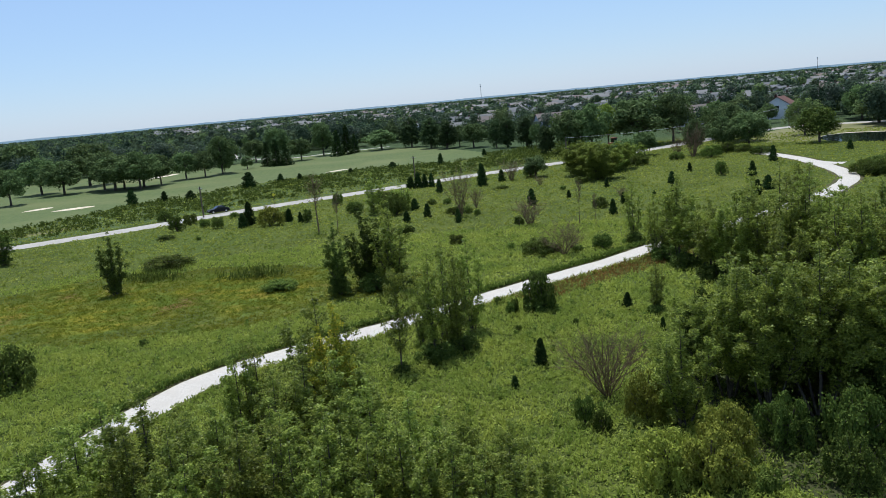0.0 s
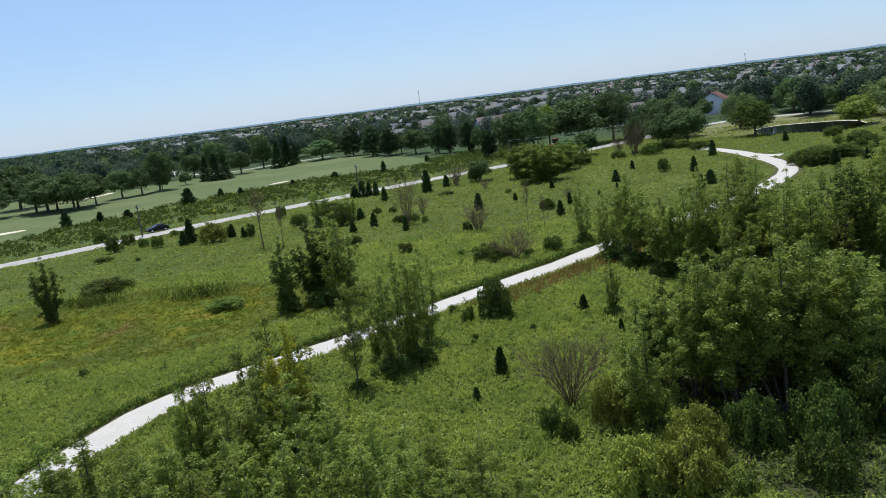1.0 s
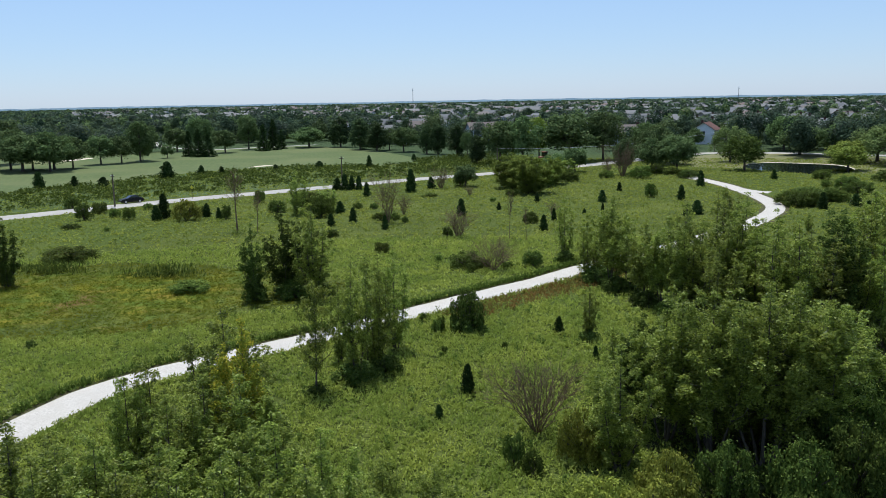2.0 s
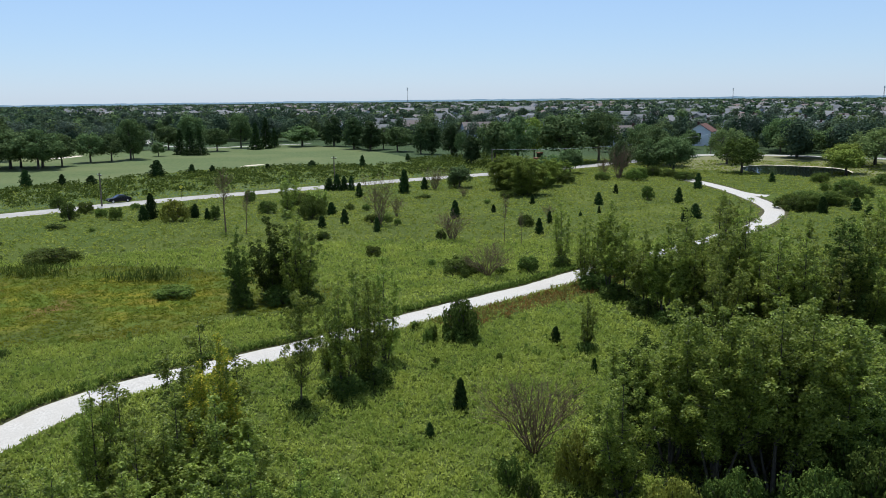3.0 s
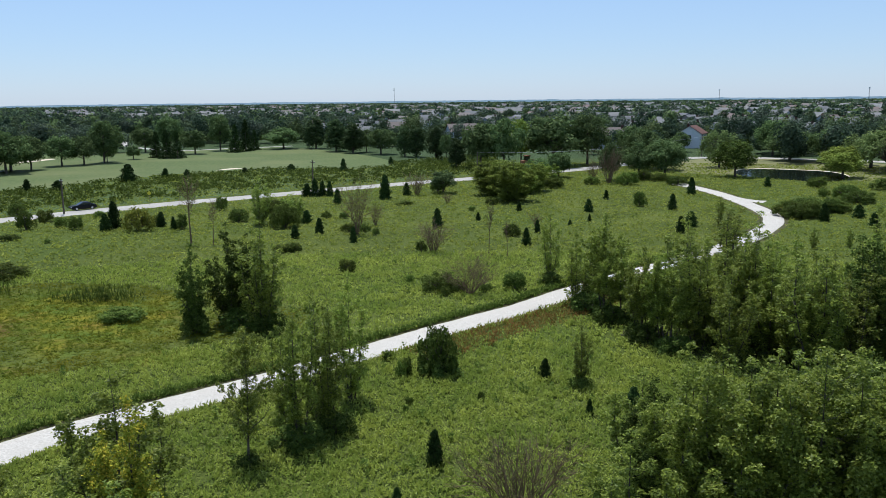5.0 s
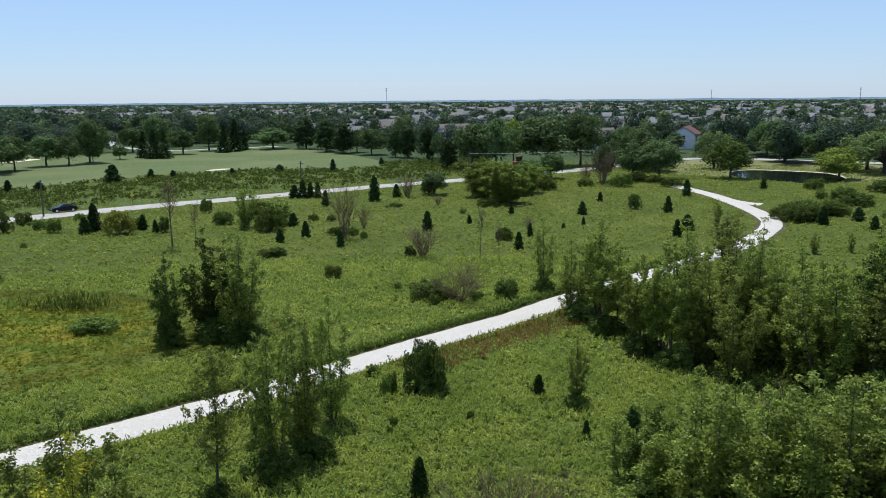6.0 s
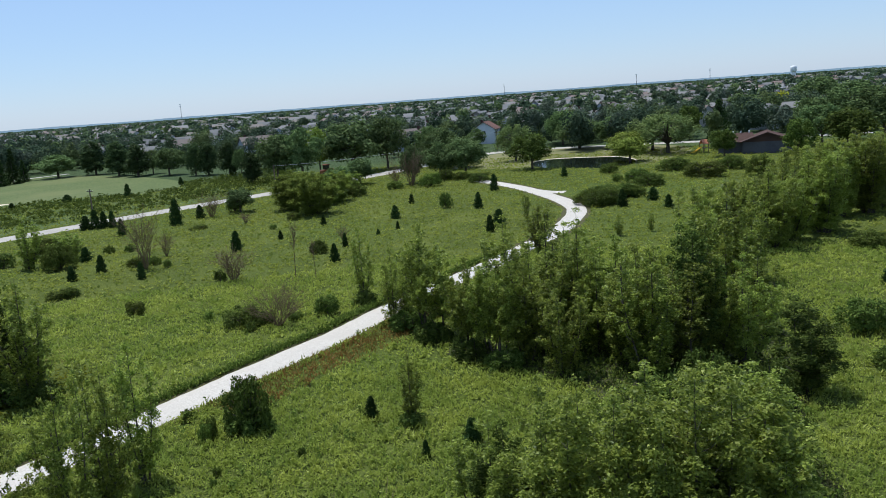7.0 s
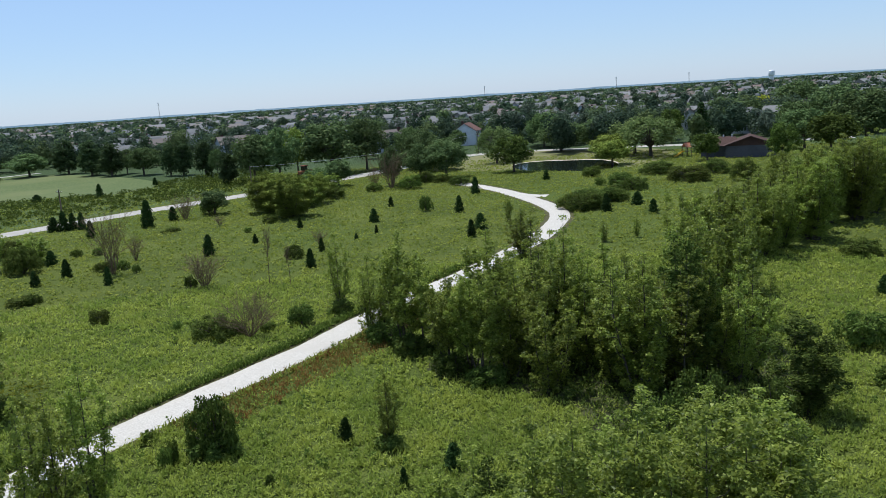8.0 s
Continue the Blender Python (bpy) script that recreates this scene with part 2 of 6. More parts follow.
class Buffer:
    """Gathers loose geometry for one mesh."""

    def __init__(self):
        self.v, self.f, self.n = [], [], 0

    def add(self, verts, faces):
        verts = np.asarray(verts, float)
        self.v.append(verts)
        self.f.append(np.asarray(faces) + self.n)
        self.n += len(verts)

    def tube(self, points, radii, sides=5):
        pts = np.asarray(points, float)
        way = np.gradient(pts, axis=0)
        way /= np.linalg.norm(way, axis=1, keepdims=True) + 1e-9
        ref = np.where(np.abs(way[:, 2:]) > 0.9, [[1.0, 0, 0]], [[0, 0, 1.0]])
        a = np.cross(way, ref)
        a /= np.linalg.norm(a, axis=1, keepdims=True) + 1e-9
        c = np.cross(way, a)
        th = np.arange(sides) * 2 * np.pi / sides
        ring = (np.cos(th)[None, :, None] * a[:, None] + np.sin(th)[None, :, None] * c[:, None]) * np.asarray(radii)[:, None, None]
        verts = (pts[:, None] + ring).reshape(-1, 3)
        i, j = np.meshgrid(np.arange(len(pts) - 1), np.arange(sides), indexing="ij")
        k = (j + 1) % sides
        self.add(verts, np.stack([i * sides + j, i * sides + k, (i + 1) * sides + k, (i + 1) * sides + j], -1).reshape(-1, 4))

    def leaves(self, centres, size, rng, up=0.5, narrow=0.34, hang=None, out=None):
        """A three-cornered leaf for each centre."""
        n = len(centres)
        size = np.broadcast_to(size, n)[:, None] * rng.uniform(0.7, 1.3, (n, 1))
        normal = rng.normal(size=(n, 3))
        normal[:, 2] += up * 2
        if out is not None:
            normal += out
        normal /= np.linalg.norm(normal, axis=1, keepdims=True)
        along = rng.normal(size=(n, 3))
        if hang is not None:
            along = along * 0.35 + np.asarray(hang)
        along -= normal * (along * normal).sum(1, keepdims=True)
        along /= np.linalg.norm(along, axis=1, keepdims=True) + 1e-9
        side = np.cross(normal, along)
        verts = np.stack([centres - along * size * 0.4 + side * size * narrow, centres - along * size * 0.4 - side * size * narrow, centres + along * size * 0.6], 1)
        self.add(verts.reshape(-1, 3), np.arange(3 * n).reshape(n, 3))

    def mesh(self, name, mat, smooth=False):
        groups = {}
        for f in self.f:
            groups.setdefault(f.shape[1], []).append(f)
        return mesh_of(name, np.concatenate(self.v), [np.concatenate(g) for g in groups.values()], mat, smooth)


def box(bm, x0, x1, y0, y1, z0, z1, bevel=0.0):
    m = Matrix.LocRotScale(((x0 + x1) / 2, (y0 + y1) / 2, (z0 + z1) / 2), None, (x1 - x0, y1 - y0, z1 - z0))
    made = bmesh.ops.create_cube(bm, size=1, matrix=m)
    if bevel:
        edges = list({e for v in made["verts"] for e in v.link_edges})
        bmesh.ops.bevel(bm, geom=edges, offset=bevel, segments=1, affect="EDGES")
    return bm


def smooth_line(points, step=1.5):
    """A Catmull-Rom line through the points, in even steps."""
    p = np.asarray(points, float)
    p = np.concatenate([[2 * p[0] - p[1]], p, [2 * p[-1] - p[-2]]])
    out = []
    for a, b, c, d in zip(p[:-3], p[1:-2], p[2:-1], p[3:]):
        for s in np.linspace(0, 1, max(2, int(np.linalg.norm(c - b) / step)), endpoint=False):
            out.append(0.5 * (2 * b + (c - a) * s + (2 * a - 5 * b + 4 * c - d) * s**2 + (3 * b - a - 3 * c + d) * s**3))
    return np.array(out + [p[-2]])


def ribbon(name, line, width, z, mat, label, category, ragged=0.0, crown=0.0):
    """A strip of ground cover with a low edge, laid along a line. width: one, or one for each point."""
    rng = np.random.default_rng(5)
    way = np.gradient(line, axis=0)
    way /= np.linalg.norm(way, axis=1, keepdims=True)
    side = np.stack([way[:, 1], -way[:, 0]], 1)
    half = np.broadcast_to(width, len(line)) / 2
    cols = []
    for k, (u, dz) in enumerate(((-1.08, -z), (-1.0, 0.0), (-0.5, crown), (0, crown * 1.4), (0.5, crown), (1.0, 0.0), (1.08, -z))):
        jitter = rng.normal(size=len(line)) * ragged * (abs(u) > 0.9)
        xy = line + side * (half * u + jitter)[:, None]
        cols.append(np.column_stack([xy, np.full(len(line), z + dz)]))
    verts = np.stack(cols, 1)
    n, m = verts.shape[:2]
    i, j = np.meshgrid(np.arange(n - 1), np.arange(m - 1), indexing="ij")
    faces = np.stack([i * m + j, i * m + j + 1, (i + 1) * m + j + 1, (i + 1) * m + j], -1).reshape(-1, 4)
    return tagged(new(name, mesh_of(name, verts.reshape(-1, 3), [faces], mat, True)), label, category, kind="structure")


def blob(name, outline, z, mat, label, category, skirt=0.0):
    """A flat sheet with a smooth outline."""
    line = smooth_line(list(outline) + [outline[0]], 3.0)[:-1]
    bm = bmesh.new()
    ring = [bm.verts.new((x, y, z)) for x, y in line]
    f = bm.faces.new(ring)
    if skirt:
        centre = line.mean(0)
        low = [bm.verts.new((*(p + (p - centre) / np.linalg.norm(p - centre) * skirt), 0.0)) for p in line]
        for a in range(len(ring)):
            c = (a + 1) % len(ring)
            bm.faces.new((ring[a], low[a], low[c], ring[c]))
    bmesh.ops.recalc_face_normals(bm, faces=bm.faces)
    if f.normal.z < 0:
        bmesh.ops.reverse_faces(bm, faces=bm.faces)
    me = bpy.data.meshes.new(name)
    bm.to_mesh(me)
    bm.free()
    me.materials.append(mat)
    return tagged(new(name, me), label, category, kind="structure"), line


def inside(xy, poly):
    """Which points lie inside a closed outline."""
    x, y = xy[:, 0], xy[:, 1]
    hit = np.zeros(len(xy), bool)
    for (ax, ay), (bx, by) in zip(poly, np.roll(poly, -1, axis=0)):
        hit ^= ((ay > y) != (by > y)) & (x < (bx - ax) * (y - ay) / (by - ay + 1e-12) + ax)
    return hit


def away(xy, line):
    """The distance of points from a line's points."""
    out = np.full(len(xy), 1e9)
    for s in range(0, len(xy), 20000):
        d = xy[s:s + 20000, None] - line[None]
        out[s:s + 20000] = np.sqrt((d**2).sum(-1).min(1))
    return out


# ---------------------------------------------------------------- ground, road, trail, fairway, pond
def far_fall(x, y):
    """The land falls away gently in the far distance."""
    return -0.0045 * max(0.0, math.hypot(x, y - 60) - 1400)


def build_ground():
    radii = np.concatenate([np.arange(0, 260, 6.0), np.geomspace(260, 4950, 26)])
    turns = 120
    th = np.arange(turns) * 2 * np.pi / turns
    verts = [(0.0, 60.0, 0.0)]
    for r in radii[1:]:
        for a in th:
            x, y = r * math.sin(a), 60 + r * math.cos(a)
            verts.append((x, y, far_fall(x, y)))
    verts = np.array(verts)
    tri = np.array([(0, 1 + j, 1 + (j + 1) % turns) for j in range(turns)])[:, ::-1]
    i, j = np.meshgrid(np.arange(len(radii) - 2), np.arange(turns), indexing="ij")
    k = (j + 1) % turns
    quad = np.stack([1 + i * turns + j, 1 + i * turns + k, 1 + (i + 1) * turns + k, 1 + (i + 1) * turns + j], -1).reshape(-1, 4)
    me = mesh_of("ground", verts, [tri, quad], MEADOW)
    if me.polygons[len(tri) + 5].normal.z < 0:
        me.flip_normals()
    tagged(new("ground", me), "wide flat ground under rough green meadow", "ground", kind="structure")


build_ground()

TRAIL = smooth_line([(-33.0, 18.0), (-30.2, 30.0), (-27.5, 43.4), (-24.2, 51.3), (-15.9, 59.2), (-11.0, 63.5), (-2.2, 72.6), (3.5, 78.1), (9.4, 83.8), (13.7, 88.8), (21.3, 96.7), (29.2, 104.3), (36.1, 111.7), (43.5, 120.0), (49.9, 129.4), (54.6, 138.2), (56.8, 148.0), (57.7, 159.6), (58.0, 171.8), (57.6, 180.1), (56.5, 188.3), (55.0, 195.6)])
SPUR = smooth_line([(57.9, 170.5), (58.7, 165.6), (60.2, 162.6), (62.0, 161.2)])
ROAD = smooth_line([(-139.9, 97.0), (-111.6, 118.7), (-83.9, 138.7), (-62.2, 159.2), (-49.2, 170.3), (-38.3, 178.5), (-11.0, 199.6), (9.8, 213.5), (26.5, 225.8), (43.1, 239.1), (60.6, 256.2), (76.1, 269.9), (87.7, 274.0), (102.3, 269.0), (118.4, 258.3), (146.2, 238.9), (180.2, 219.3)])
# soil strip coloured darker to carry the shadow of the grass beside it
ribbon("trail_edge", TRAIL, 4.2, 0.015, SHADOW_SOIL, "brown soil along the trail edges, darkened as grass shadow", "soil", 0.1)
ribbon("trail", TRAIL, 3.05, 0.04, GRAVEL, "pale crushed limestone walking trail through the meadow", "trail", 0.06, 0.02)
ribbon("trail_spur", SPUR, 3.1, 0.036, GRAVEL, "short pale gravel spur off the trail", "trail", 0.06, 0.0)
ribbon("road", ROAD, 5.8, 0.06, ASPHALT, "worn light grey two-lane road", "road", 0.03, 0.03)
FAIRWAY_EDGE = [(-117.4, 139.4), (-104.1, 174.7), (-98.9, 195.1), (-88.9, 202.8), (-78.9, 224.1), (-61.0, 240.4), (-43.2, 249.8), (-21.6, 245.7), (-12.7, 257.1), (-15.6, 280.2), (-30.2, 313.9), (-50.7, 345.6), (-72.1, 357.4), (-107.6, 335.1), (-137.3, 324.2), (-187.0, 315.3), (-237.7, 267.7), (-219.1, 189.4), (-159.5, 139.7)]
_, FAIRWAY = blob("fairway", FAIRWAY_EDGE, 0.03, TURF, "smooth mown golf fairway turf", "fairway", 0.5)
WATER, wnt, wb = material("pond_water")
wb.inputs["Base Color"].default_value = (0.012, 0.016, 0.012, 1)
wb.inputs["Roughness"].default_value = 0.06
bumped(wnt, wb, noised(wnt, 1.2, 0.2, 0.8), 0.03, 0.05)
POND_EDGE = [(77, 207), (82, 201), (88, 194.5), (95, 199), (100, 208), (101, 219), (95, 226), (86, 231), (79, 226), (76, 216)]
blob("pond_bank", [(58, 235), (68, 248), (80, 266), (92, 270), (106, 264), (122, 252), (128, 232), (118, 214), (102, 200), (98, 196), (90, 206), (80, 214), (70, 218), (62, 226)], 0.02, DRY_GRASS,
     "mown dry grass bank beside the pond", "grass bank", 0.4)
_, SHORE = blob("pond_shore", [(p[0] + 0.8, p[1] + 1.6) for p in POND_EDGE], 0.05, SAND, "pale bare pond shore", "shore", 0.3)
_, POND = blob("pond", POND_EDGE, 0.07, WATER, "still dark pond reflecting the sky", "pond")
blob("golf_bunker", [(-61.5, 245.5), (-58.5, 248.5), (-55.5, 252), (-57.5, 253.5), (-60.5, 250.5)], 0.06, SAND, "pale sand golf bunker in the fairway", "bunker", 0.2)
blob("golf_bunker", [(-132, 198.5), (-129, 200), (-126.5, 204.5), (-129.5, 206), (-132, 202)], 0.06, SAND, "pale sand golf bunker in the fairway", "bunker", 0.2)
blob("golf_bunker", [(-121, 193.5), (-116, 194), (-112, 198), (-114, 200.5), (-119, 198)], 0.06, SAND, "pale sand golf bunker in the fairway", "bunker", 0.2)
blob("golf_bunker", [(-139, 281), (-134, 288), (-131, 300), (-134, 303), (-138, 293)], 0.06, SAND, "long pale sand bunker under the golf trees", "bunker", 0.2)
blob("bare_dirt", [(-105, 146), (-99, 146.5), (-92, 154), (-95, 157), (-101, 152)], 0.055, DRY_GRASS, "bare dry dirt patch beside the road", "dirt", 0.3)
CART = smooth_line([(-178, 480), (-150, 418), (-132, 376), (-102, 343), (-84, 352), (-60, 366)])
ribbon("cart_path", CART, 3.0, 0.06, ASPHALT, "pale golf cart path past the trees", "path", 0.1)

ROUGH = surface("rank_rough_grass", (0.06, 0.088, 0.028), (0.09, 0.122, 0.04), (0.1, 0.12, 0.04), 1.2, 0.06, 0.95, 0.6, 0.2)
blob("rough_ground", [(-150, 118), (-121, 118), (-93, 139), (-70, 160), (-46, 180), (-15, 204), (10, 221), (24, 232), (14, 244), (-4, 250), (-14, 262), (-18, 246), (-43, 250.5), (-62, 241), (-80, 224.5), (-90, 203), (-100, 195), (-105, 175), (-118, 140)], 0.022, ROUGH,
     "rank dark green grass between road and fairway", "rough grass", 0.3)
# litter coloured darker to paint in the shade below the trees
SHADE_LITTER = surface("litter_with_shade", (0.042, 0.046, 0.017), (0.068, 0.07, 0.026), (0.045, 0.06, 0.018), 3.0, 0.3, 0.95, 0.7, 0.1)
_, GROVE = blob("grove_floor", [(10.5, 41.5), (11, 35), (11.5, 29), (14, 25), (19, 27), (23, 34), (28, 44), (31, 51), (37, 58), (41, 66), (43, 75), (36, 77), (28, 75), (21, 73.5), (16.5, 74.5), (17, 70), (22, 64), (22.5, 58), (18, 51), (13, 46)], 0.02, SHADE_LITTER, "leaf litter under the cottonwood grove, darkened for its shade", "leaf litter", 0.5)
_, NEAR_GROVE = blob("grove_floor", [(-23, 18), (-12, 17), (-1, 19), (-3, 24), (-8, 28), (-14, 30.5), (-20, 28), (-23, 24)], 0.02, SHADE_LITTER, "leaf litter under young cottonwoods, darkened for their shade", "leaf litter", 0.5)


# ---------------------------------------------------------------- plants: prototypes
STOCK = {}


def plant(key, builder, x, y, sx, sz, label, category, group, turn):
    """A plant of a stock kind, built once and then copied with its parts."""
    m = pose(x, y, 0, 0, 0, turn) @ Matrix.Diagonal((sx, sx, sz, 1))
    if key not in STOCK:
        ob = builder()
        ob.matrix_basis = m
        STOCK[key] = ob
    else:
        first = STOCK[key]
        ob = copy_thing(first, m @ Matrix.Diagonal([1 / s for s in first.scale] + [1]))
    return tagged(ob, label, category, group)


def grown(name, wood, crown, bark, leaf, crown_name="crown"):
    """An Empty at the foot with a trunk and a crown."""
    ob = new(name)
    if wood is not None:
        piece("trunk", wood.mesh("trunk", bark, True), ob)
    if crown is not None:
        piece(crown_name, crown.mesh(crown_name, leaf), ob)
    return ob


def leafy(crown, hubs, radii, cover, size, rng, tall=1.15, up=0.35, narrow=0.42, low=0.1, face=1.5):
    """Leaf clumps: leaves face outwards on a ragged shell round each hub, thinner underneath."""
    hubs, radii = np.asarray(hubs, float), np.asarray(radii, float)
    count = rng.poisson(cover * 15.0 * (radii / size) ** 2)
    hub, r = np.repeat(hubs, count, axis=0), np.repeat(radii, count)[:, None]
    way = rng.normal(size=hub.shape)
    way /= np.linalg.norm(way, axis=1, keepdims=True)
    way[:, 2] = np.where((way[:, 2] < -0.3) & (rng.random(len(way)) < 0.6), -way[:, 2], way[:, 2])
    depth = rng.uniform(0.4, 1.0, (len(r), 1)) ** 0.6
    loose = rng.random((len(r), 1)) < 0.13
    depth = np.where(loose, rng.uniform(1.0, 1.5, (len(r), 1)), depth)
    centres = hub + way * r * depth * (1, 1, tall)
    centres[:, 2] = np.maximum(centres[:, 2], low)
    crown.leaves(centres, size, rng, up, narrow, out=way * face)


def build_cottonwood(seed, leaf, leaders=5, limbs=11, cover=1.0, low=0.05, leaf_size=0.14, girth=0.34, name="cottonwood_tree", taper=0.55, slim=0.36, stray=0.33):
    """Upright leaders, each a ragged spire of ascending limbs that end in leaf clumps. Nominal 9 m high and 4 m across."""
    rng = np.random.default_rng(seed)
    H, W = 9.0, 4.0
    wood, crown = Buffer(), Buffer()
    hubs, radii = [], []
    for k in range(leaders):
        az = k * 2.4 + rng.normal() * 0.3
        off = 0.0 if k == 0 else W * rng.uniform(0.5 * stray, stray)
        tall = H * (1.0 if k == 0 else rng.uniform(0.66, 1.0))
        lean = np.array([math.cos(az), math.sin(az), 0]) * off
        sway = rng.normal(size=3) * (0.2, 0.2, 0)

        def stem(s):
            return lean * (0.25 + 0.75 * min(1.0, 1.6 * s)) + sway * math.sin(2.6 * s) + np.array([0, 0, tall * s])

        ss = np.linspace(0, 0.97, 8)
        wood.tube([stem(s) for s in ss], (0.1 if k == 0 else 0.075) * (1 - 0.97 * ss**0.75), 6)
        for s in np.linspace(max(low, 0.06) + 0.04, 0.985, 11):
            hubs.append(stem(s) + rng.normal(size=3) * (0.13, 0.13, 0.1) * (1.15 - s))
            radii.append(girth * rng.uniform(0.8, 1.2) * (1.05 - 0.42 * s**2))
        full = W * (slim if leaders > 2 else 0.5) * (0.75 + 0.25 * tall / H)
        for n in range(limbs):
            s = low + (0.9 - low) * (n + rng.uniform(0, 0.8)) / limbs
            turn = n * 2.4 + az + rng.normal() * 0.5
            reach = full * min(1.0, 0.55 + 2.2 * s) * (1.02 - s) ** taper * rng.uniform(0.5, 1.25)
            rise = rng.uniform(0.6, 1.7) * reach * (1 - 0.3 * s)
            foot = stem(s)
            out = np.array([math.cos(turn), math.sin(turn), 0]) * reach
            mid, tip = foot + out * 0.6 + (0, 0, rise * 0.4), foot + out + (0, 0, rise)
            wood.tube([foot, mid, tip], [0.04 * (1.1 - s), 0.026 * (1.1 - s), 0.008], 4)
            hubs.append(tip)
            radii.append(girth * rng.uniform(0.6, 1.25) * (1.12 - 0.35 * s))
            if rng.random() < 0.75:
                hubs.append(foot + (mid - foot) * rng.uniform(0.6, 1.1) + rng.normal(size=3) * 0.12)
                radii.append(girth * rng.uniform(0.5, 1.0) * (1.1 - 0.5 * s))
            if rng.random() < 0.4:
                hubs.append(tip + (out * 0.2 + (0, 0, 0.25 * rise + 0.15)) * rng.uniform(0.6, 1.3))
                radii.append(girth * rng.uniform(0.35, 0.6))
    leafy(crown, hubs, radii, cover, leaf_size, rng, face=0.8)
    return grown(name, wood, crown, BARK, leaf)


def build_cedar(seed):
    """Nominal 3 m high and 1.5 m across."""
    rng = np.random.default_rng(seed)
    wood, crown = Buffer(), Buffer()
    wood.tube([(0, 0, 0), (0.02, 0, 1.2), (0, 0, 2.8)], [0.07, 0.05, 0.01], 5)
    n = 1800
    z = 3.0 * rng.uniform(0.02, 1, n) ** 1.15
    lump = 1 + 0.16 * np.sin(z * 7 + seed) + 0.14 * rng.normal(size=n)
    r = 0.75 * (1 - z / 3.05) ** 0.5 * np.minimum(1, 0.72 + z * 0.5) * lump * rng.uniform(0.55, 1.02, n)
    az = rng.uniform(0, 2 * np.pi, n)
    r = r * (1 + 0.12 * np.sin(3 * az + seed))
    centres = np.column_stack([r * np.cos(az), r * np.sin(az), z])
    crown.leaves(centres, 0.23, rng, 0.1, 0.27, hang=np.column_stack([np.cos(az) * 0.5, np.sin(az) * 0.5, np.full(n, 1.0)]),
                 out=np.column_stack([np.cos(az), np.sin(az), np.zeros(n)]) * 1.5)
    return grown("cedar", wood, crown, BARK, LEAF_CEDAR)


def build_shrub(seed, leaf, size=0.13, clumps=15, name="shrub"):
    """Nominal 2 m across and 1.2 m high."""
    rng = np.random.default_rng(seed)
    wood, crown = Buffer(), Buffer()
    hubs, radii = [], []
    for k in range(clumps):
        az, r = k * 2.4 + rng.normal() * 0.3, 0.8 * math.sqrt((k + 0.4) / clumps) * rng.uniform(0.85, 1.15)
        tip = np.array([r * math.cos(az), r * math.sin(az), (0.95 - 0.6 * r**2) * rng.uniform(0.65, 1.08)])
        wood.tube([(0, 0, 0), tip * (0.4, 0.4, 0.55), tip], [0.03, 0.02, 0.006], 4)
        hubs += [tip * (1, 1, 0.88), tip * (1.05, 1.05, 0.4)]
        radii += [rng.uniform(0.16, 0.3) * (15 / clumps) ** 0.4, 0.22 * (15 / clumps) ** 0.4]
    leafy(crown, hubs, radii, 0.95, size, rng, 0.9, 0.4, low=0.05)
    return grown(name, wood, crown, BARK, leaf, "leaves")


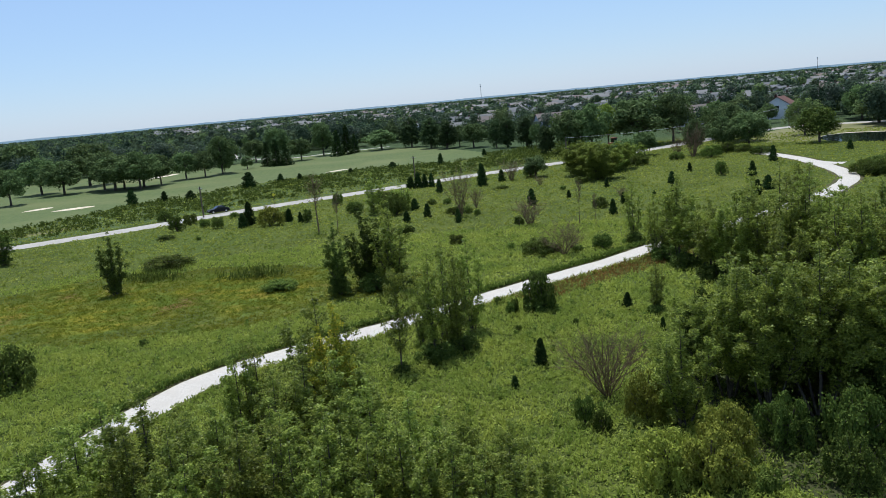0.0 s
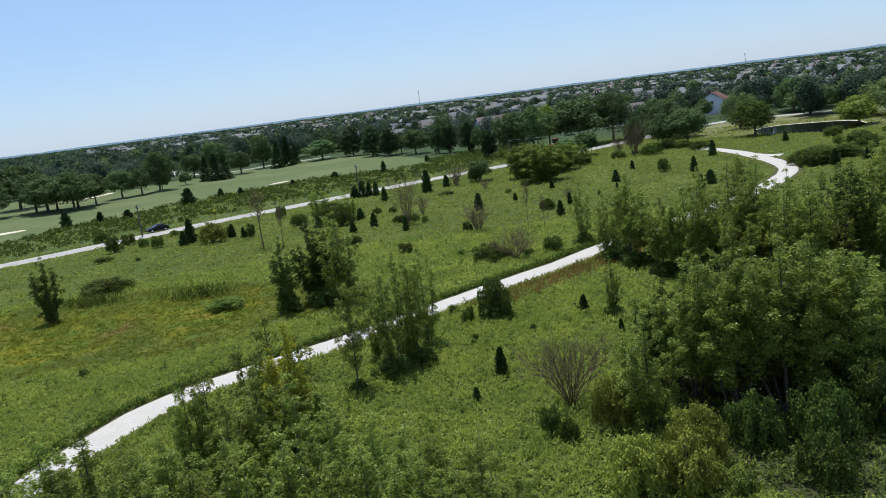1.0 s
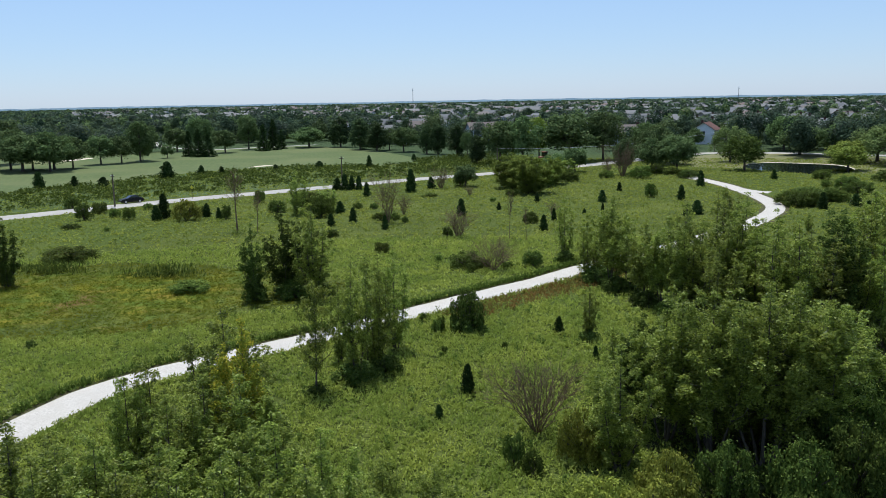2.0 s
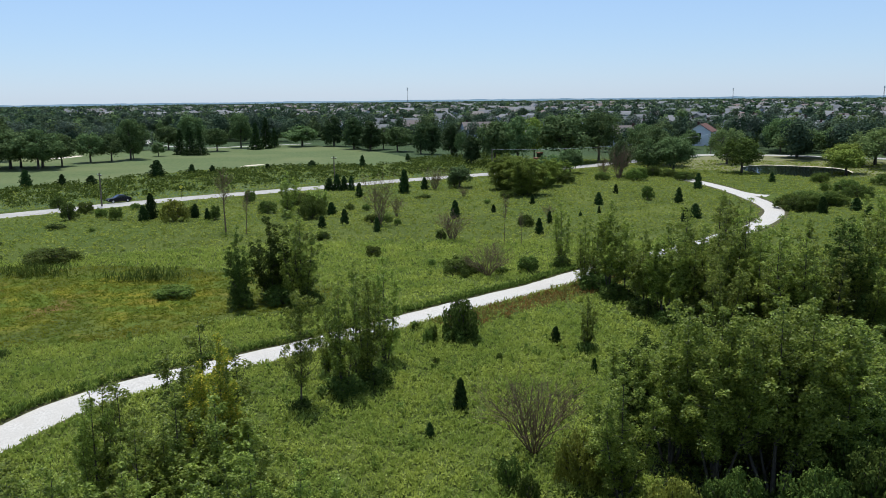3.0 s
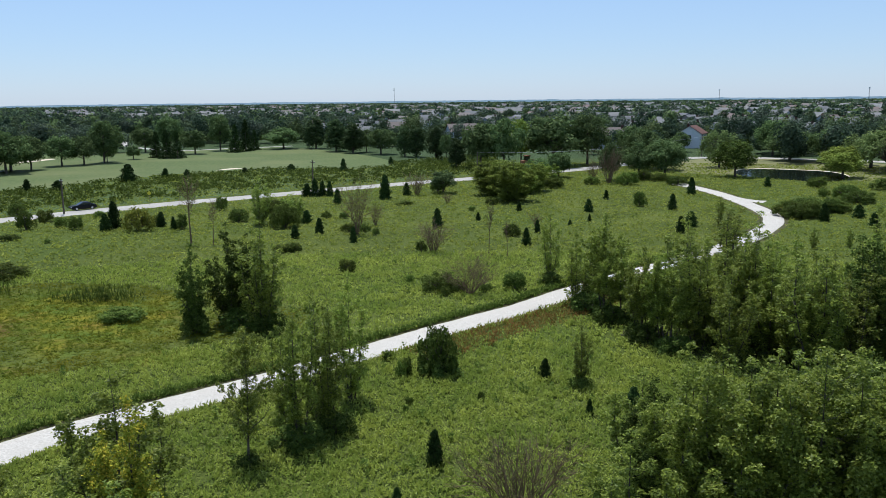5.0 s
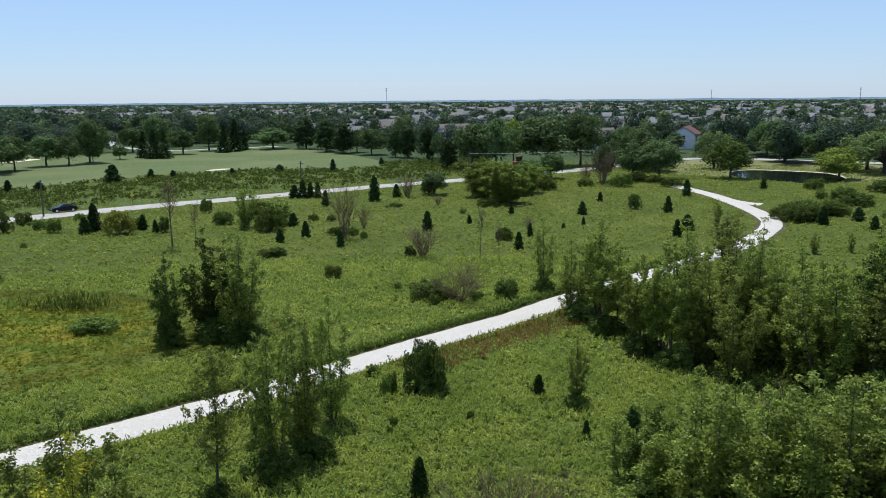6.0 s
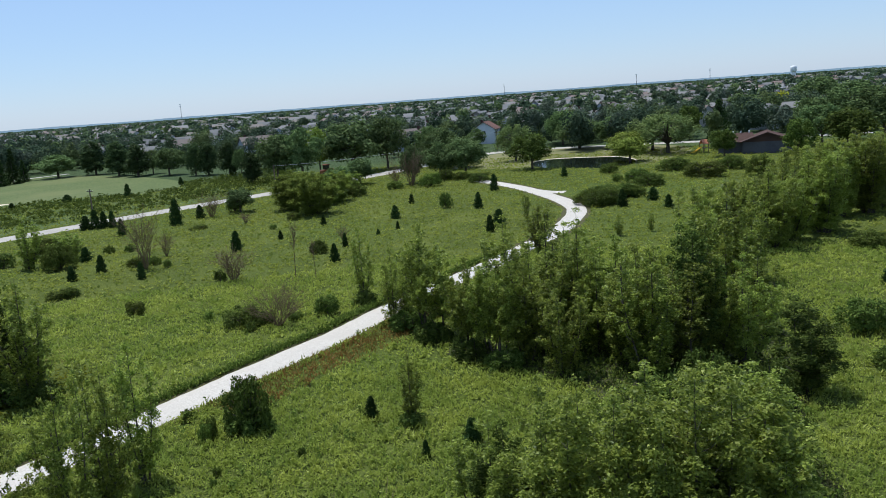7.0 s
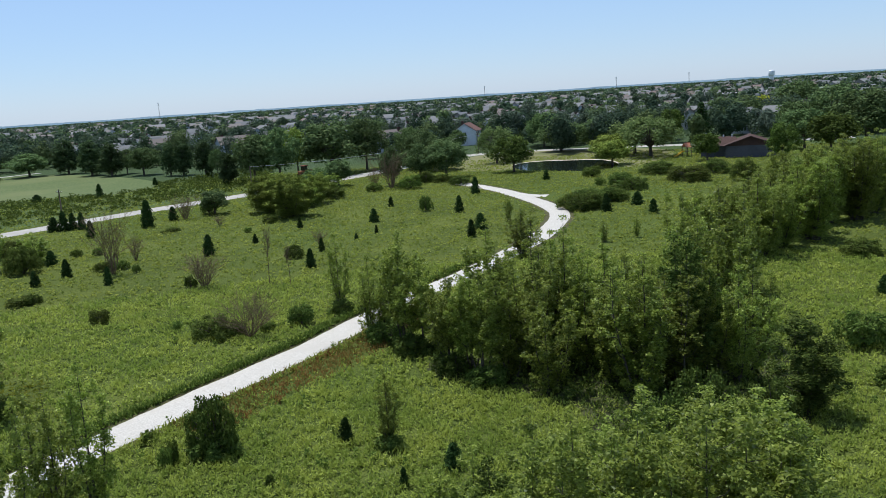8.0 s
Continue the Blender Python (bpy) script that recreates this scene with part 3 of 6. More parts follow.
def build_parkland(seed, kind):
    """Nominal 10 m high and 9 m across (5 m for the columns): lobed crowns with gaps, conical spruces, hanging willows."""
    rng = np.random.default_rng(seed)
    wood, crown = Buffer(), Buffer()
    leaf = {"O": LEAF_OAK, "D": LEAF_DARK, "L": LEAF_PALE, "C": LEAF_CEDAR, "P": LEAF_COLUMN, "Y": LEAF_YELLOW, "W": LEAF_WILLOW}[kind]
    bare = {"C": 0.3, "P": 0.3}.get(kind, 1.5)
    wood.tube([(0, 0, 0), (0.05, 0, bare), (0, 0.1, 5.0), (0, 0, 8.5)], [0.3, 0.24, 0.14, 0.03], 6)
    hubs, radii = [], []
    if kind == "C":
        for z in np.arange(0.7, 9.9, 0.6):
            reach = 2.6 * (1 - z / 10.2) ** 0.85
            for k in range(max(3, int(9 * (1 - z / 11)))):
                az = k * 2.4 + z * 3
                tip = np.array([reach * math.cos(az), reach * math.sin(az), z - 0.25 * reach]) * (rng.uniform(0.75, 1.12), rng.uniform(0.75, 1.12), 1)
                hubs += [tip, tip * (0.55, 0.55, 1) + (0, 0, 0.1)]
                radii += [0.42, 0.5]
        leafy(crown, hubs, radii, 0.8, 0.3, rng, 0.9)
    elif kind == "W":
        for k in range(44):
            az, s = k * 2.4 + rng.normal() * 0.25, 1 - 1.5 * (k + 0.5) / 44
            ring = 4.0 * math.sqrt(max(0.05, 1 - s * s)) * rng.uniform(0.5, 1.08)
            top = np.array([ring * math.cos(az), ring * math.sin(az), 6.2 + 3.4 * s])
            wood.tube([(0, 0.05, 2.5), top * (0.5, 0.5, 0.9), top], [0.10, 0.05, 0.02], 4)
            drop = rng.uniform(1.2, 3.6) * ring / 4.0
            for u in np.linspace(0, 1, 4):
                hubs.append(top * (1 + 0.05 * u, 1 + 0.05 * u, 1) - (0, 0, min(drop * u, top[2] - 0.6)))
                radii.append(0.75 - 0.3 * u)
        leafy(crown, hubs, radii, 1.0, 0.42, rng, 1.6, 0.2, 0.24)
    else:
        many, width = (40, 2.6) if kind == "P" else (36, 4.6)
        wide_way = rng.uniform(0, 6.28)
        zc, zr = (5.0, 4.5) if kind == "P" else (5.7, 3.9)
        for k in range(many):
            s = 1 - (1.95 if kind == "P" else 1.85) * (k + 0.5) / many
            az = k * 2.4 + rng.normal() * 0.3
            ring = math.sqrt(max(0.05, 1 - abs(s) ** (2.6 if kind == "P" else 2.0))) * rng.uniform(0.55, 1.1) * (1 + 0.18 * math.cos(az - wide_way))
            if kind == "P":
                ring *= 1.05 - 0.3 * s
            r = rng.uniform(0.7, 1.1) if kind == "P" else rng.uniform(0.8, 1.6)
            tip = np.array([(width - 0.6 * r) * ring * math.cos(az), (width - 0.6 * r) * ring * math.sin(az), zc + (zr - 0.5 * r) * s * rng.uniform(0.8, 1.1)])
            hubs.append(tip)
            radii.append(r)
            if k % 3 == 0:
                wood.tube([(0, 0.05, bare + 0.2 + 0.3 * (tip[2] - bare)), tip * (0.5, 0.5, 0.9), tip], [0.11, 0.07, 0.02], 4)
        for k in range(7):
            hubs.append(np.array([rng.normal() * 0.25 * width, rng.normal() * 0.25 * width, zc + rng.uniform(-0.6, 0.4) * zr]))
            radii.append(1.2)
        leafy(crown, hubs, radii, 1.25, 0.34 if kind == "P" else 0.42, rng, 0.95)
    names = {"C": "spruce_tree", "P": "columnar_tree", "W": "willow_tree"}
    return grown(names.get(kind, "shade_tree"), wood, crown, BARK, leaf)


def build_bare(seed, kind):
    """Leafless stems, nominal 5 m high and 3.5 m across; kind T a single thin stem."""
    rng = np.random.default_rng(seed)
    wood, twigs = Buffer(), Buffer()

    def grow(foot, way, length, radius, depth):
        mid = foot + way * length * 0.5 + rng.normal(size=3) * length * 0.05
        tip = foot + way * length + rng.normal(size=3) * length * 0.06
        (wood if depth > 2 else twigs).tube([foot, mid, tip], [radius, radius * 0.75, radius * 0.5], 4)
        if depth:
            for _ in range(3):
                turn = way + rng.normal(size=3) * (0.34, 0.34, 0.16)
                turn[2] = max(turn[2], 0.25)
                at = mid if rng.random() < 0.35 else tip
                grow(at, turn / np.linalg.norm(turn), length * rng.uniform(0.55, 0.8), radius * 0.58, depth - 1)

    if kind == "T":
        way = np.array([rng.normal() * 0.03, rng.normal() * 0.03, 1.0])
        wood.tube([np.zeros(3), way * 2.2 + (0.05, 0, 0), way * 5.0], [0.075, 0.05, 0.015], 5)
        for k in range(34):
            z, az = rng.uniform(2.3, 4.8), k * 2.4
            out = np.array([math.cos(az) * 0.6, math.sin(az) * 0.6, 0.9])
            grow(way * z, out / np.linalg.norm(out), 0.6, 0.02, 2)
    else:
        stems = 30 if kind == "N" else 18
        lean = 0.6 if kind == "N" else 0.28
        for k in range(stems):
            az, tilt = k * 2.4, lean * math.sqrt((k + 0.5) / stems) * 1.25
            way = np.array([math.sin(tilt) * math.cos(az), math.sin(tilt) * math.sin(az), math.cos(tilt)])
            grow(np.array([math.cos(az) * 0.12, math.sin(az) * 0.12, 0]), way, 1.9 * rng.uniform(0.8, 1.1), 0.034, 3)
    return grown("dead_tree", wood, twigs, DEAD_WOOD, DEAD_WOOD)


COUNT = [0]


def pick(n):
    COUNT[0] += 1
    return (COUNT[0] * 7919 // 13) % n, (COUNT[0] * 137.5) % 360


def cedar(x, y, h, w):
    n, turn = pick(4)
    size = "tall" if h > 4 else "small"
    plant(f"cedar{n}", lambda: build_cedar(n), x, y, w / 1.4, h / 3.0, f"{size} dark green conical red cedar in the meadow", "cedar", "cedars in the meadow", turn)


def shrub(x, y, h, w, sort=None):
    n, turn = pick(5)
    n = n if sort is None else sort
    leaf = (LEAF_SHRUB, LEAF_DARK, LEAF_SHRUB, LEAF_RUST, LEAF_DARK)[n]
    form = "low spreading" if w > 2.2 * h else "rounded"
    tone = ("mid green", "dark green", "mid green", "rust-tinged green", "dark green")[n]
    bulk, size, clumps = ("huge", 0.055, 34) if w > 4.8 else ("big", 0.085, 20) if w > 2.6 else ("small", 0.13, 15)
    plant(f"shrub{n}{bulk}", lambda: build_shrub(20 + n, leaf, size, clumps), x, y, w / 2.0, h / 1.15, f"{form} {tone} shrub growing in the meadow", "shrub", "meadow shrubs", turn)


def tree(kind, x, y, h, w):
    n, turn = pick(3)
    w = max(w, 0.37 * h)
    reach = "close" if y < 47 else "near" if y < 64 else "mid" if y < 95 else "far"
    size = {"close": 0.108, "near": 0.125, "mid": 0.145, "far": 0.19}[reach]
    if kind in "BPD" and h < 5.4:
        leaf, words = (LEAF_OLIVE, "olive green bushy tree at the meadow edge") if kind == "P" else (LEAF_DARK, "squat dense dark tree leafy to the ground")
        plant(f"bush{kind}{n}{reach}", lambda: build_shrub(150 + n, leaf, size * 0.6, 26, "bushy_tree"), x, y, w / 2.1, h / 1.15, words, "tree", "meadow trees", turn)
        return
    broad, slender = w > 5.4, w < 3.5
    if broad:
        size = 0.15 / (w / 3.7)
    if kind == "A" and broad:
        build, words = (lambda: build_cottonwood(110 + n, LEAF, 12, 11, 1.15, 0.02, size, 0.27, taper=0.5, slim=0.22, stray=0.42)), "broad green cottonwood clump with many leafy leaders"
    elif kind == "A":
        build, words = (lambda: build_cottonwood(40 + n, LEAF, 4 if slender else 6, 12, 1.0 if reach == "mid" else 1.15, 0.1 if reach == "close" else 0.03, size, 0.3, taper=0.6 if slender else 0.52, slim=0.27, stray=0.27 if slender else 0.4)), "young green cottonwood with upright leafy spires"
    elif kind == "H":
        build, words = (lambda: build_cottonwood(45 + n, LEAF, 5, 12, 1.2, 0.26, size, 0.36, taper=0.5, stray=0.4)), "tall green cottonwood with bare lower trunks in shade"
    elif kind == "D":
        build, words = (lambda: build_cottonwood(50 + n, LEAF_DARK, 4, 14, 1.25, 0.01, size, 0.37, "dense_tree", 0.5)), "dense dark green tree leafy to the ground"
    elif kind == "G":
        build, words = (lambda: build_cottonwood(90 + n, LEAF_PALE, 9, 9, 1.2, 0.01, 0.14, 0.42, "bushy_tree", stray=0.45)), "broad light green bushy tree beside the road"
    elif kind == "S":
        build, words = (lambda: build_cottonwood(60 + n, LEAF, 1, 28, 1.2, 0.16, size, 0.4, taper=0.6)), "slender green cottonwood sapling with a thin trunk"
    elif kind == "Y":
        build, words = (lambda: build_cottonwood(70 + n, LEAF_YELLOW, 3, 12, 1.1, 0.35, size)), "green cottonwood with yellowing leaves"
    else:
        build, words = (lambda: build_cottonwood(80 + n, LEAF_OLIVE, 8, 9, 0.85, 0.02, size, 0.34, stray=0.45)), "olive green bushy tree at the meadow edge"
    plant(f"tree{kind}{n}{reach}{broad}{slender}", build, x, y, w / 3.6, h / 9.15, words, "tree", "meadow trees", turn)


def parkland_tree(kind, x, y, h, w):
    n, turn = pick(5 if kind == "O" else 3)
    words = {"O": "broad dark green shade tree", "D": "dark green rounded tree", "L": "light green rounded tree", "Y": "rounded tree with yellow leaves", "C": "dark conical spruce tree",
             "P": "dark green columnar tree in a row", "W": "pale drooping willow tree"}[kind]
    wide = 5.0 if kind in "PC" else 9.0
    w, h = w * 1.24, h * 1.06
    plant(f"park{kind}{n}", lambda: build_parkland(100 + n, kind), x, y, w / wide, h / 9.8, words, "tree", "parkland trees", turn)


def bare_plant(kind, x, y, h, w):
    n, turn = pick(2)
    words = {"N": "leafless brown many-stemmed dead shrub", "G": "grey leafless dead sapling clump", "T": "thin dead tree with a bare trunk"}[kind]
    wide = {"N": 3.4, "G": 2.4, "T": 1.6}[kind]
    plant(f"bare{kind}{n}", lambda: build_bare(140 + n, kind), x, y, w / wide, h / 5.0, words, "dead tree", "dead trees", turn)


tree("D", -20.6, 76.0, 7.9, 2.9)
tree("D", -18.2, 78.6, 9.3, 3.9)
tree("A", -14.7, 76.8, 9.8, 4.8)
tree("D", -16.6, 79.4, 8.2, 3.3)
tree("A", -7.6, 51.4, 9.2, 3.3)
tree("A", -6.2, 53.7, 9.0, 3.1)
tree("A", -5.3, 58.5, 8.9, 2.8)
tree("A", -7.2, 55.3, 7.9, 3.1)
tree("A", -9.3, 55.4, 6.7, 1.9)
tree("S", -10.1, 48.7, 7.9, 1.8)
tree("A", 10.5, 60.9, 4.7, 1.9)
tree("A", 12.9, 94.8, 8.2, 2.6)
tree("A", -27.9, 140.1, 7.9, 3.8)
tree("A", -22.9, 143.2, 4.8, 4.8)
tree("D", -49.9, 84.3, 7.7, 3.4)
tree("D", -82.7, 113.2, 6.2, 4.1)
tree("A", 13.7, 83.5, 7.7, 2.9)
tree("H", 16.0, 80.1, 9.6, 4.1)
tree("H", 17.5, 72.8, 7.7, 3.4)
tree("H", 19.0, 69.0, 7.9, 3.4)
tree("A", 23.9, 71.0, 11.1, 6.2)
tree("A", 27.3, 73.1, 10.6, 5.6)
tree("A", 27.2, 64.8, 8.7, 4.4)
tree("A", 31.5, 68.9, 8.3, 4.3)
tree("A", 30.8, 62.6, 8.1, 4.7)
tree("A", 41.2, 74.2, 12.0, 5.3)
tree("A", 34.5, 61.6, 7.9, 3.9)
tree("A", 42.4, 79.6, 9.8, 4.6)
tree("A", 49.1, 82.1, 9.3, 4.1)
tree("D", 34.8, 55.3, 6.0, 4.8)
tree("A", 64.4, 97.4, 8.0, 6.0)
tree("A", 70.5, 99.2, 10.9, 7.5)
tree("A", 91.0, 118.1, 10.4, 7.5)
tree("A", 89.3, 110.7, 11.7, 7.1)
tree("A", 71.8, 111.2, 8.4, 6.1)
tree("A", 45.7, 137.8, 4.1, 2.0)
tree("A", 49.7, 112.5, 3.0, 1.6)
tree("A", 54.6, 113.2, 3.0, 1.3)
tree("P", -45.7, 134.9, 4.2, 5.4)
tree("D", 1.0, 184.7, 3.8, 3.8)
tree("A", 37.6, 110.0, 6.3, 4.5)
tree("B", 0.6, 64.1, 4.3, 3.5)
tree("G", 15.3, 167.0, 8.0, 7.4)
tree("G", 12.1, 177.3, 7.8, 7.3)
tree("G", 21.1, 184.2, 6.4, 6.1)
tree("G", 25.1, 196.1, 5.2, 5.8)
tree("G", 14.9, 190.7, 6.3, 7.6)
tree("G", 18.2, 178.9, 4.8, 5.3)
tree("H", 16.9, 77.6, 7.7, 3.9)
tree("H", 18.8, 71.1, 7.5, 3.5)
tree("A", 21.2, 69.0, 7.6, 3.7)
tree("A", 22.3, 65.0, 7.6, 3.7)
tree("A", 26.6, 68.2, 7.6, 4.0)
tree("A", 29.6, 71.7, 7.4, 4.0)
tree("A", 27.8, 63.4, 7.2, 3.9)
tree("A", 31.8, 66.7, 7.2, 4.0)
tree("A", 33.3, 63.1, 7.7, 3.9)
tree("A", 39.3, 66.7, 7.4, 3.8)
tree("A", 41.5, 72.4, 8.0, 4.2)
tree("A", 36.6, 73.7, 7.6, 4.2)
tree("A", 33.0, 74.8, 7.1, 4.2)
tree("A", 15.4, 84.3, 6.1, 3.5)
tree("A", 60.3, 95.2, 10.3, 6.4)
tree("A", 71.4, 104.8, 10.1, 7.2)
tree("A", 79.7, 108.8, 11.0, 7.6)
tree("A", 84.0, 107.6, 11.7, 7.6)
tree("A", 95.9, 116.7, 10.8, 7.5)
tree("A", 59.4, 98.9, 8.3, 6.0)
tree("A", 50.1, 92.1, 9.1, 6.1)
tree("A", -12.7, 32.2, 7.5, 4.2)
tree("A", -10.9, 31.9, 7.0, 4.2)
tree("A", -9.8, 32.8, 6.0, 3.8)
tree("A", -11.2, 35.5, 6.5, 3.4)
tree("A", -13.4, 31.3, 6.0, 3.6)
tree("S", -3.6, 25.3, 5.5, 2.4)
tree("S", -1.3, 25.9, 5.0, 2.4)
tree("S", 0.0, 22.8, 4.5, 2.2)
tree("S", -2.3, 22.3, 5.0, 2.4)
tree("A", 13.3, 40.8, 9.0, 4.5)
tree("A", 15.5, 39.9, 9.0, 5.0)
tree("A", 17.4, 39.4, 9.0, 5.0)
tree("D", 10.8, 42.4, 7.0, 3.6)
tree("A", 18.5, 38.3, 8.0, 4.6)
tree("A", 13.8, 39.0, 7.5, 4.0)
tree("A", 15.9, 38.4, 7.5, 4.0)
tree("A", -22.0, 27.4, 7.0, 4.4)
tree("A", -21.4, 20.8, 7.0, 3.6)
tree("A", -19.6, 27.1, 7.2, 4.4)
tree("A", -16.7, 32.5, 8.0, 2.6)
tree("A", -13.5, 29.3, 7.0, 3.6)
tree("A", -13.8, 39.2, 9.0, 5.0)
tree("Y", -11.5, 35.5, 8.8, 3.4)
tree("A", -8.1, 25.8, 7.5, 4.0)
tree("A", -6.1, 26.3, 6.5, 3.6)
tree("A", -3.6, 22.2, 6.5, 3.6)
tree("A", -1.5, 21.9, 6.0, 3.4)
tree("A", -15.9, 23.9, 7.0, 4.0)
tree("A", -9.4, 22.4, 7.5, 4.0)
tree("A", -12.9, 22.2, 7.0, 4.0)
tree("A", -21.8, 24.5, 6.4, 4.2)
tree("A", -16.0, 33.5, 8.0, 3.4)
tree("A", 19.7, 37.4, 8.5, 5.0)
tree("A", 27.5, 62.1, 9.5, 5.0)
tree("D", 32.2, 64.1, 10.0, 5.0)
tree("D", 21.9, 45.0, 5.0, 4.6)
tree("A", 24.6, 83.9, 9.0, 5.0)
tree("A", 79.7, 117.0, 10.0, 6.0)
tree("A", 79.5, 107.5, 10.0, 6.0)
tree("A", 8.2, 36.0, 7.0, 4.0)
tree("P", 6.4, 29.1, 3.4, 4.0)
tree("P", 8.1, 28.4, 3.4, 4.0)
tree("P", 6.3, 37.1, 3.5, 3.0)
tree("A", -20.6, 21.6, 6.5, 3.4)
tree("A", -19.1, 23.7, 7.0, 3.4)
tree("A", -16.4, 22.7, 7.0, 3.6)
tree("A", -15.2, 25.7, 7.0, 3.6)
tree("A", -12.4, 24.9, 7.0, 3.6)
tree("A", -8.6, 23.3, 7.5, 3.6)
tree("A", -6.3, 22.6, 7.0, 3.6)
tree("A", -4.5, 21.1, 6.5, 3.4)
tree("A", -2.4, 20.6, 6.0, 3.2)
tree("A", -22.2, 20.5, 7.2, 4.4)
tree("A", -14.5, 20.3, 6.5, 3.6)
tree("A", -8.6, 19.0, 7.0, 3.6)
tree("D", 19.6, 36.5, 4.6, 3.8)
tree("A", 20.0, 48.0, 6.4, 4.8)
# four dark bushy trees added to stand for shade in front of the grove
tree("D", 16.0, 31.5, 4.2, 4.0)
tree("D", 19.4, 33.0, 4.6, 4.2)
tree("D", 12.8, 32.6, 3.6, 3.4)
tree("D", 14.6, 27.6, 3.0, 3.2)
tree("A", 24.2, 48.5, 5.6, 4.4)
tree("A", 17.0, 45.5, 6.4, 4.2)
tree("D", 22.5, 38.5, 4.6, 3.6)
tree("D", 24.0, 53.5, 4.0, 4.0)
tree("D", 28.0, 55.5, 4.2, 4.2)
tree("D", 31.5, 54.0, 3.6, 3.8)
tree("P", 9.6, 31.5, 3.6, 3.4)
tree("H", 15.8, 36.0, 10.2, 5.2)
tree("H", 13.4, 37.2, 9.5, 4.6)
tree("H", 20.5, 40.7, 8.0, 5.2)
tree("H", 23.4, 43.0, 6.8, 5.2)
tree("H", 18.0, 38.4, 9.2, 5.2)
tree("H", 11.6, 39.6, 8.6, 4.4)
tree("D", 26.0, 46.0, 4.6, 4.6)
tree("A", 10.4, 43.0, 7.2, 4.0)
bare_plant("N", 4.3, 41.3, 5.7, 3.8)
bare_plant("N", 4.0, 89.3, 4.6, 3.8)
bare_plant("G", 0.1, 113.2, 4.8, 3.8)
bare_plant("G", -11.2, 128.8, 9.3, 3.5)
bare_plant("G", -9.1, 137.6, 3.9, 2.0)
bare_plant("T", 7.2, 110.7, 6.3, 1.2)
bare_plant("T", 9.4, 108.5, 4.3, 0.9)
bare_plant("T", -33.9, 122.1, 9.0, 3.0)
bare_plant("T", -30.5, 120.9, 5.9, 1.5)
bare_plant("G", -3.3, 178.5, 5.7, 3.8)
bare_plant("G", 2.7, 164.3, 2.4, 1.8)
bare_plant("G", 40.3, 198.6, 9.2, 4.5)
bare_plant("G", 15.8, 132.8, 2.9, 1.6)
bare_plant("G", 37.2, 201.6, 5.4, 2.7)
bare_plant("N", 15.6, 87.4, 3.0, 1.8)
cedar(0.3, 48.0, 2.1, 1.0)
cedar(-11.1, 121.8, 2.2, 1.1)
cedar(-17.0, 130.2, 2.3, 1.4)
cedar(-20.0, 126.0, 1.9, 1.3)
cedar(-20.5, 141.0, 2.1, 1.7)
cedar(-18.3, 165.9, 2.9, 1.6)
cedar(-21.2, 177.9, 3.2, 1.5)
cedar(-26.1, 179.3, 2.6, 2.2)
cedar(-24.4, 179.2, 3.6, 1.9)
cedar(-22.9, 179.1, 3.1, 1.7)
cedar(-9.6, 172.8, 4.8, 2.4)
cedar(-5.5, 178.7, 2.6, 1.8)
cedar(0.7, 135.1, 2.9, 1.7)
cedar(12.8, 118.1, 2.3, 1.3)
cedar(15.5, 128.3, 1.9, 0.9)
cedar(15.1, 151.6, 1.8, 1.0)
cedar(7.4, 141.9, 1.3, 0.9)
cedar(21.4, 135.1, 0.9, 0.7)
cedar(25.6, 194.7, 2.3, 0.8)
cedar(33.5, 167.5, 1.9, 1.1)
cedar(27.1, 150.7, 2.2, 1.7)
cedar(25.1, 138.7, 1.3, 0.6)
cedar(42.1, 152.0, 2.8, 1.6)
cedar(52.3, 175.0, 3.3, 1.8)
cedar(36.4, 127.0, 2.4, 1.4)
cedar(39.6, 132.7, 2.3, 2.0)
cedar(72.3, 186.8, 2.2, 1.5)
cedar(61.7, 136.3, 2.8, 1.7)
cedar(8.2, 62.4, 1.5, 0.9)
cedar(10.1, 55.2, 1.1, 0.5)
cedar(13.1, 56.2, 1.5, 1.1)
cedar(-51.0, 135.3, 2.6, 1.8)
cedar(-50.7, 138.3, 4.2, 2.2)
cedar(-43.5, 139.2, 2.3, 1.5)
cedar(-40.5, 135.8, 2.0, 1.0)
cedar(69.0, 139.8, 2.1, 2.1)
cedar(66.3, 129.7, 2.2, 1.6)
cedar(58.2, 74.7, 1.8, 1.3)
cedar(-1.6, 43.4, 1.0, 0.6)
cedar(26.1, 196.9, 2.0, 0.7)
cedar(-51.4, 235.8, 1.6, 1.9)
cedar(-69.7, 225.6, 2.4, 2.1)
cedar(-64.0, 225.1, 2.1, 1.8)
cedar(-91.8, 196.3, 2.6, 2.1)
cedar(-39.8, 242.0, 1.9, 2.6)
cedar(-13.1, 264.0, 2.1, 1.6)
cedar(-24.8, 238.4, 3.5, 1.9)
cedar(-75.6, 215.3, 4.3, 4.0)
cedar(-99.6, 194.6, 3.9, 2.9)
cedar(-84.6, 195.7, 2.3, 2.9)
shrub(-64.2, 137.3, 3.5, 3.5)
shrub(-56.5, 137.4, 2.8, 3.1)
shrub(-39.3, 136.4, 2.8, 2.6)
shrub(-44.5, 139.9, 2.3, 2.3)
shrub(-10.0, 101.9, 1.7, 2.8)
shrub(1.0, 90.8, 2.3, 4.6)
shrub(8.7, 91.3, 2.2, 2.9)
shrub(-2.5, 94.8, 1.2, 1.2)
shrub(11.5, 125.8, 2.1, 2.9)
shrub(11.1, 162.7, 1.7, 3.7)
shrub(-5.3, 163.1, 1.0, 3.5)
shrub(-18.0, 146.4, 1.4, 1.9)
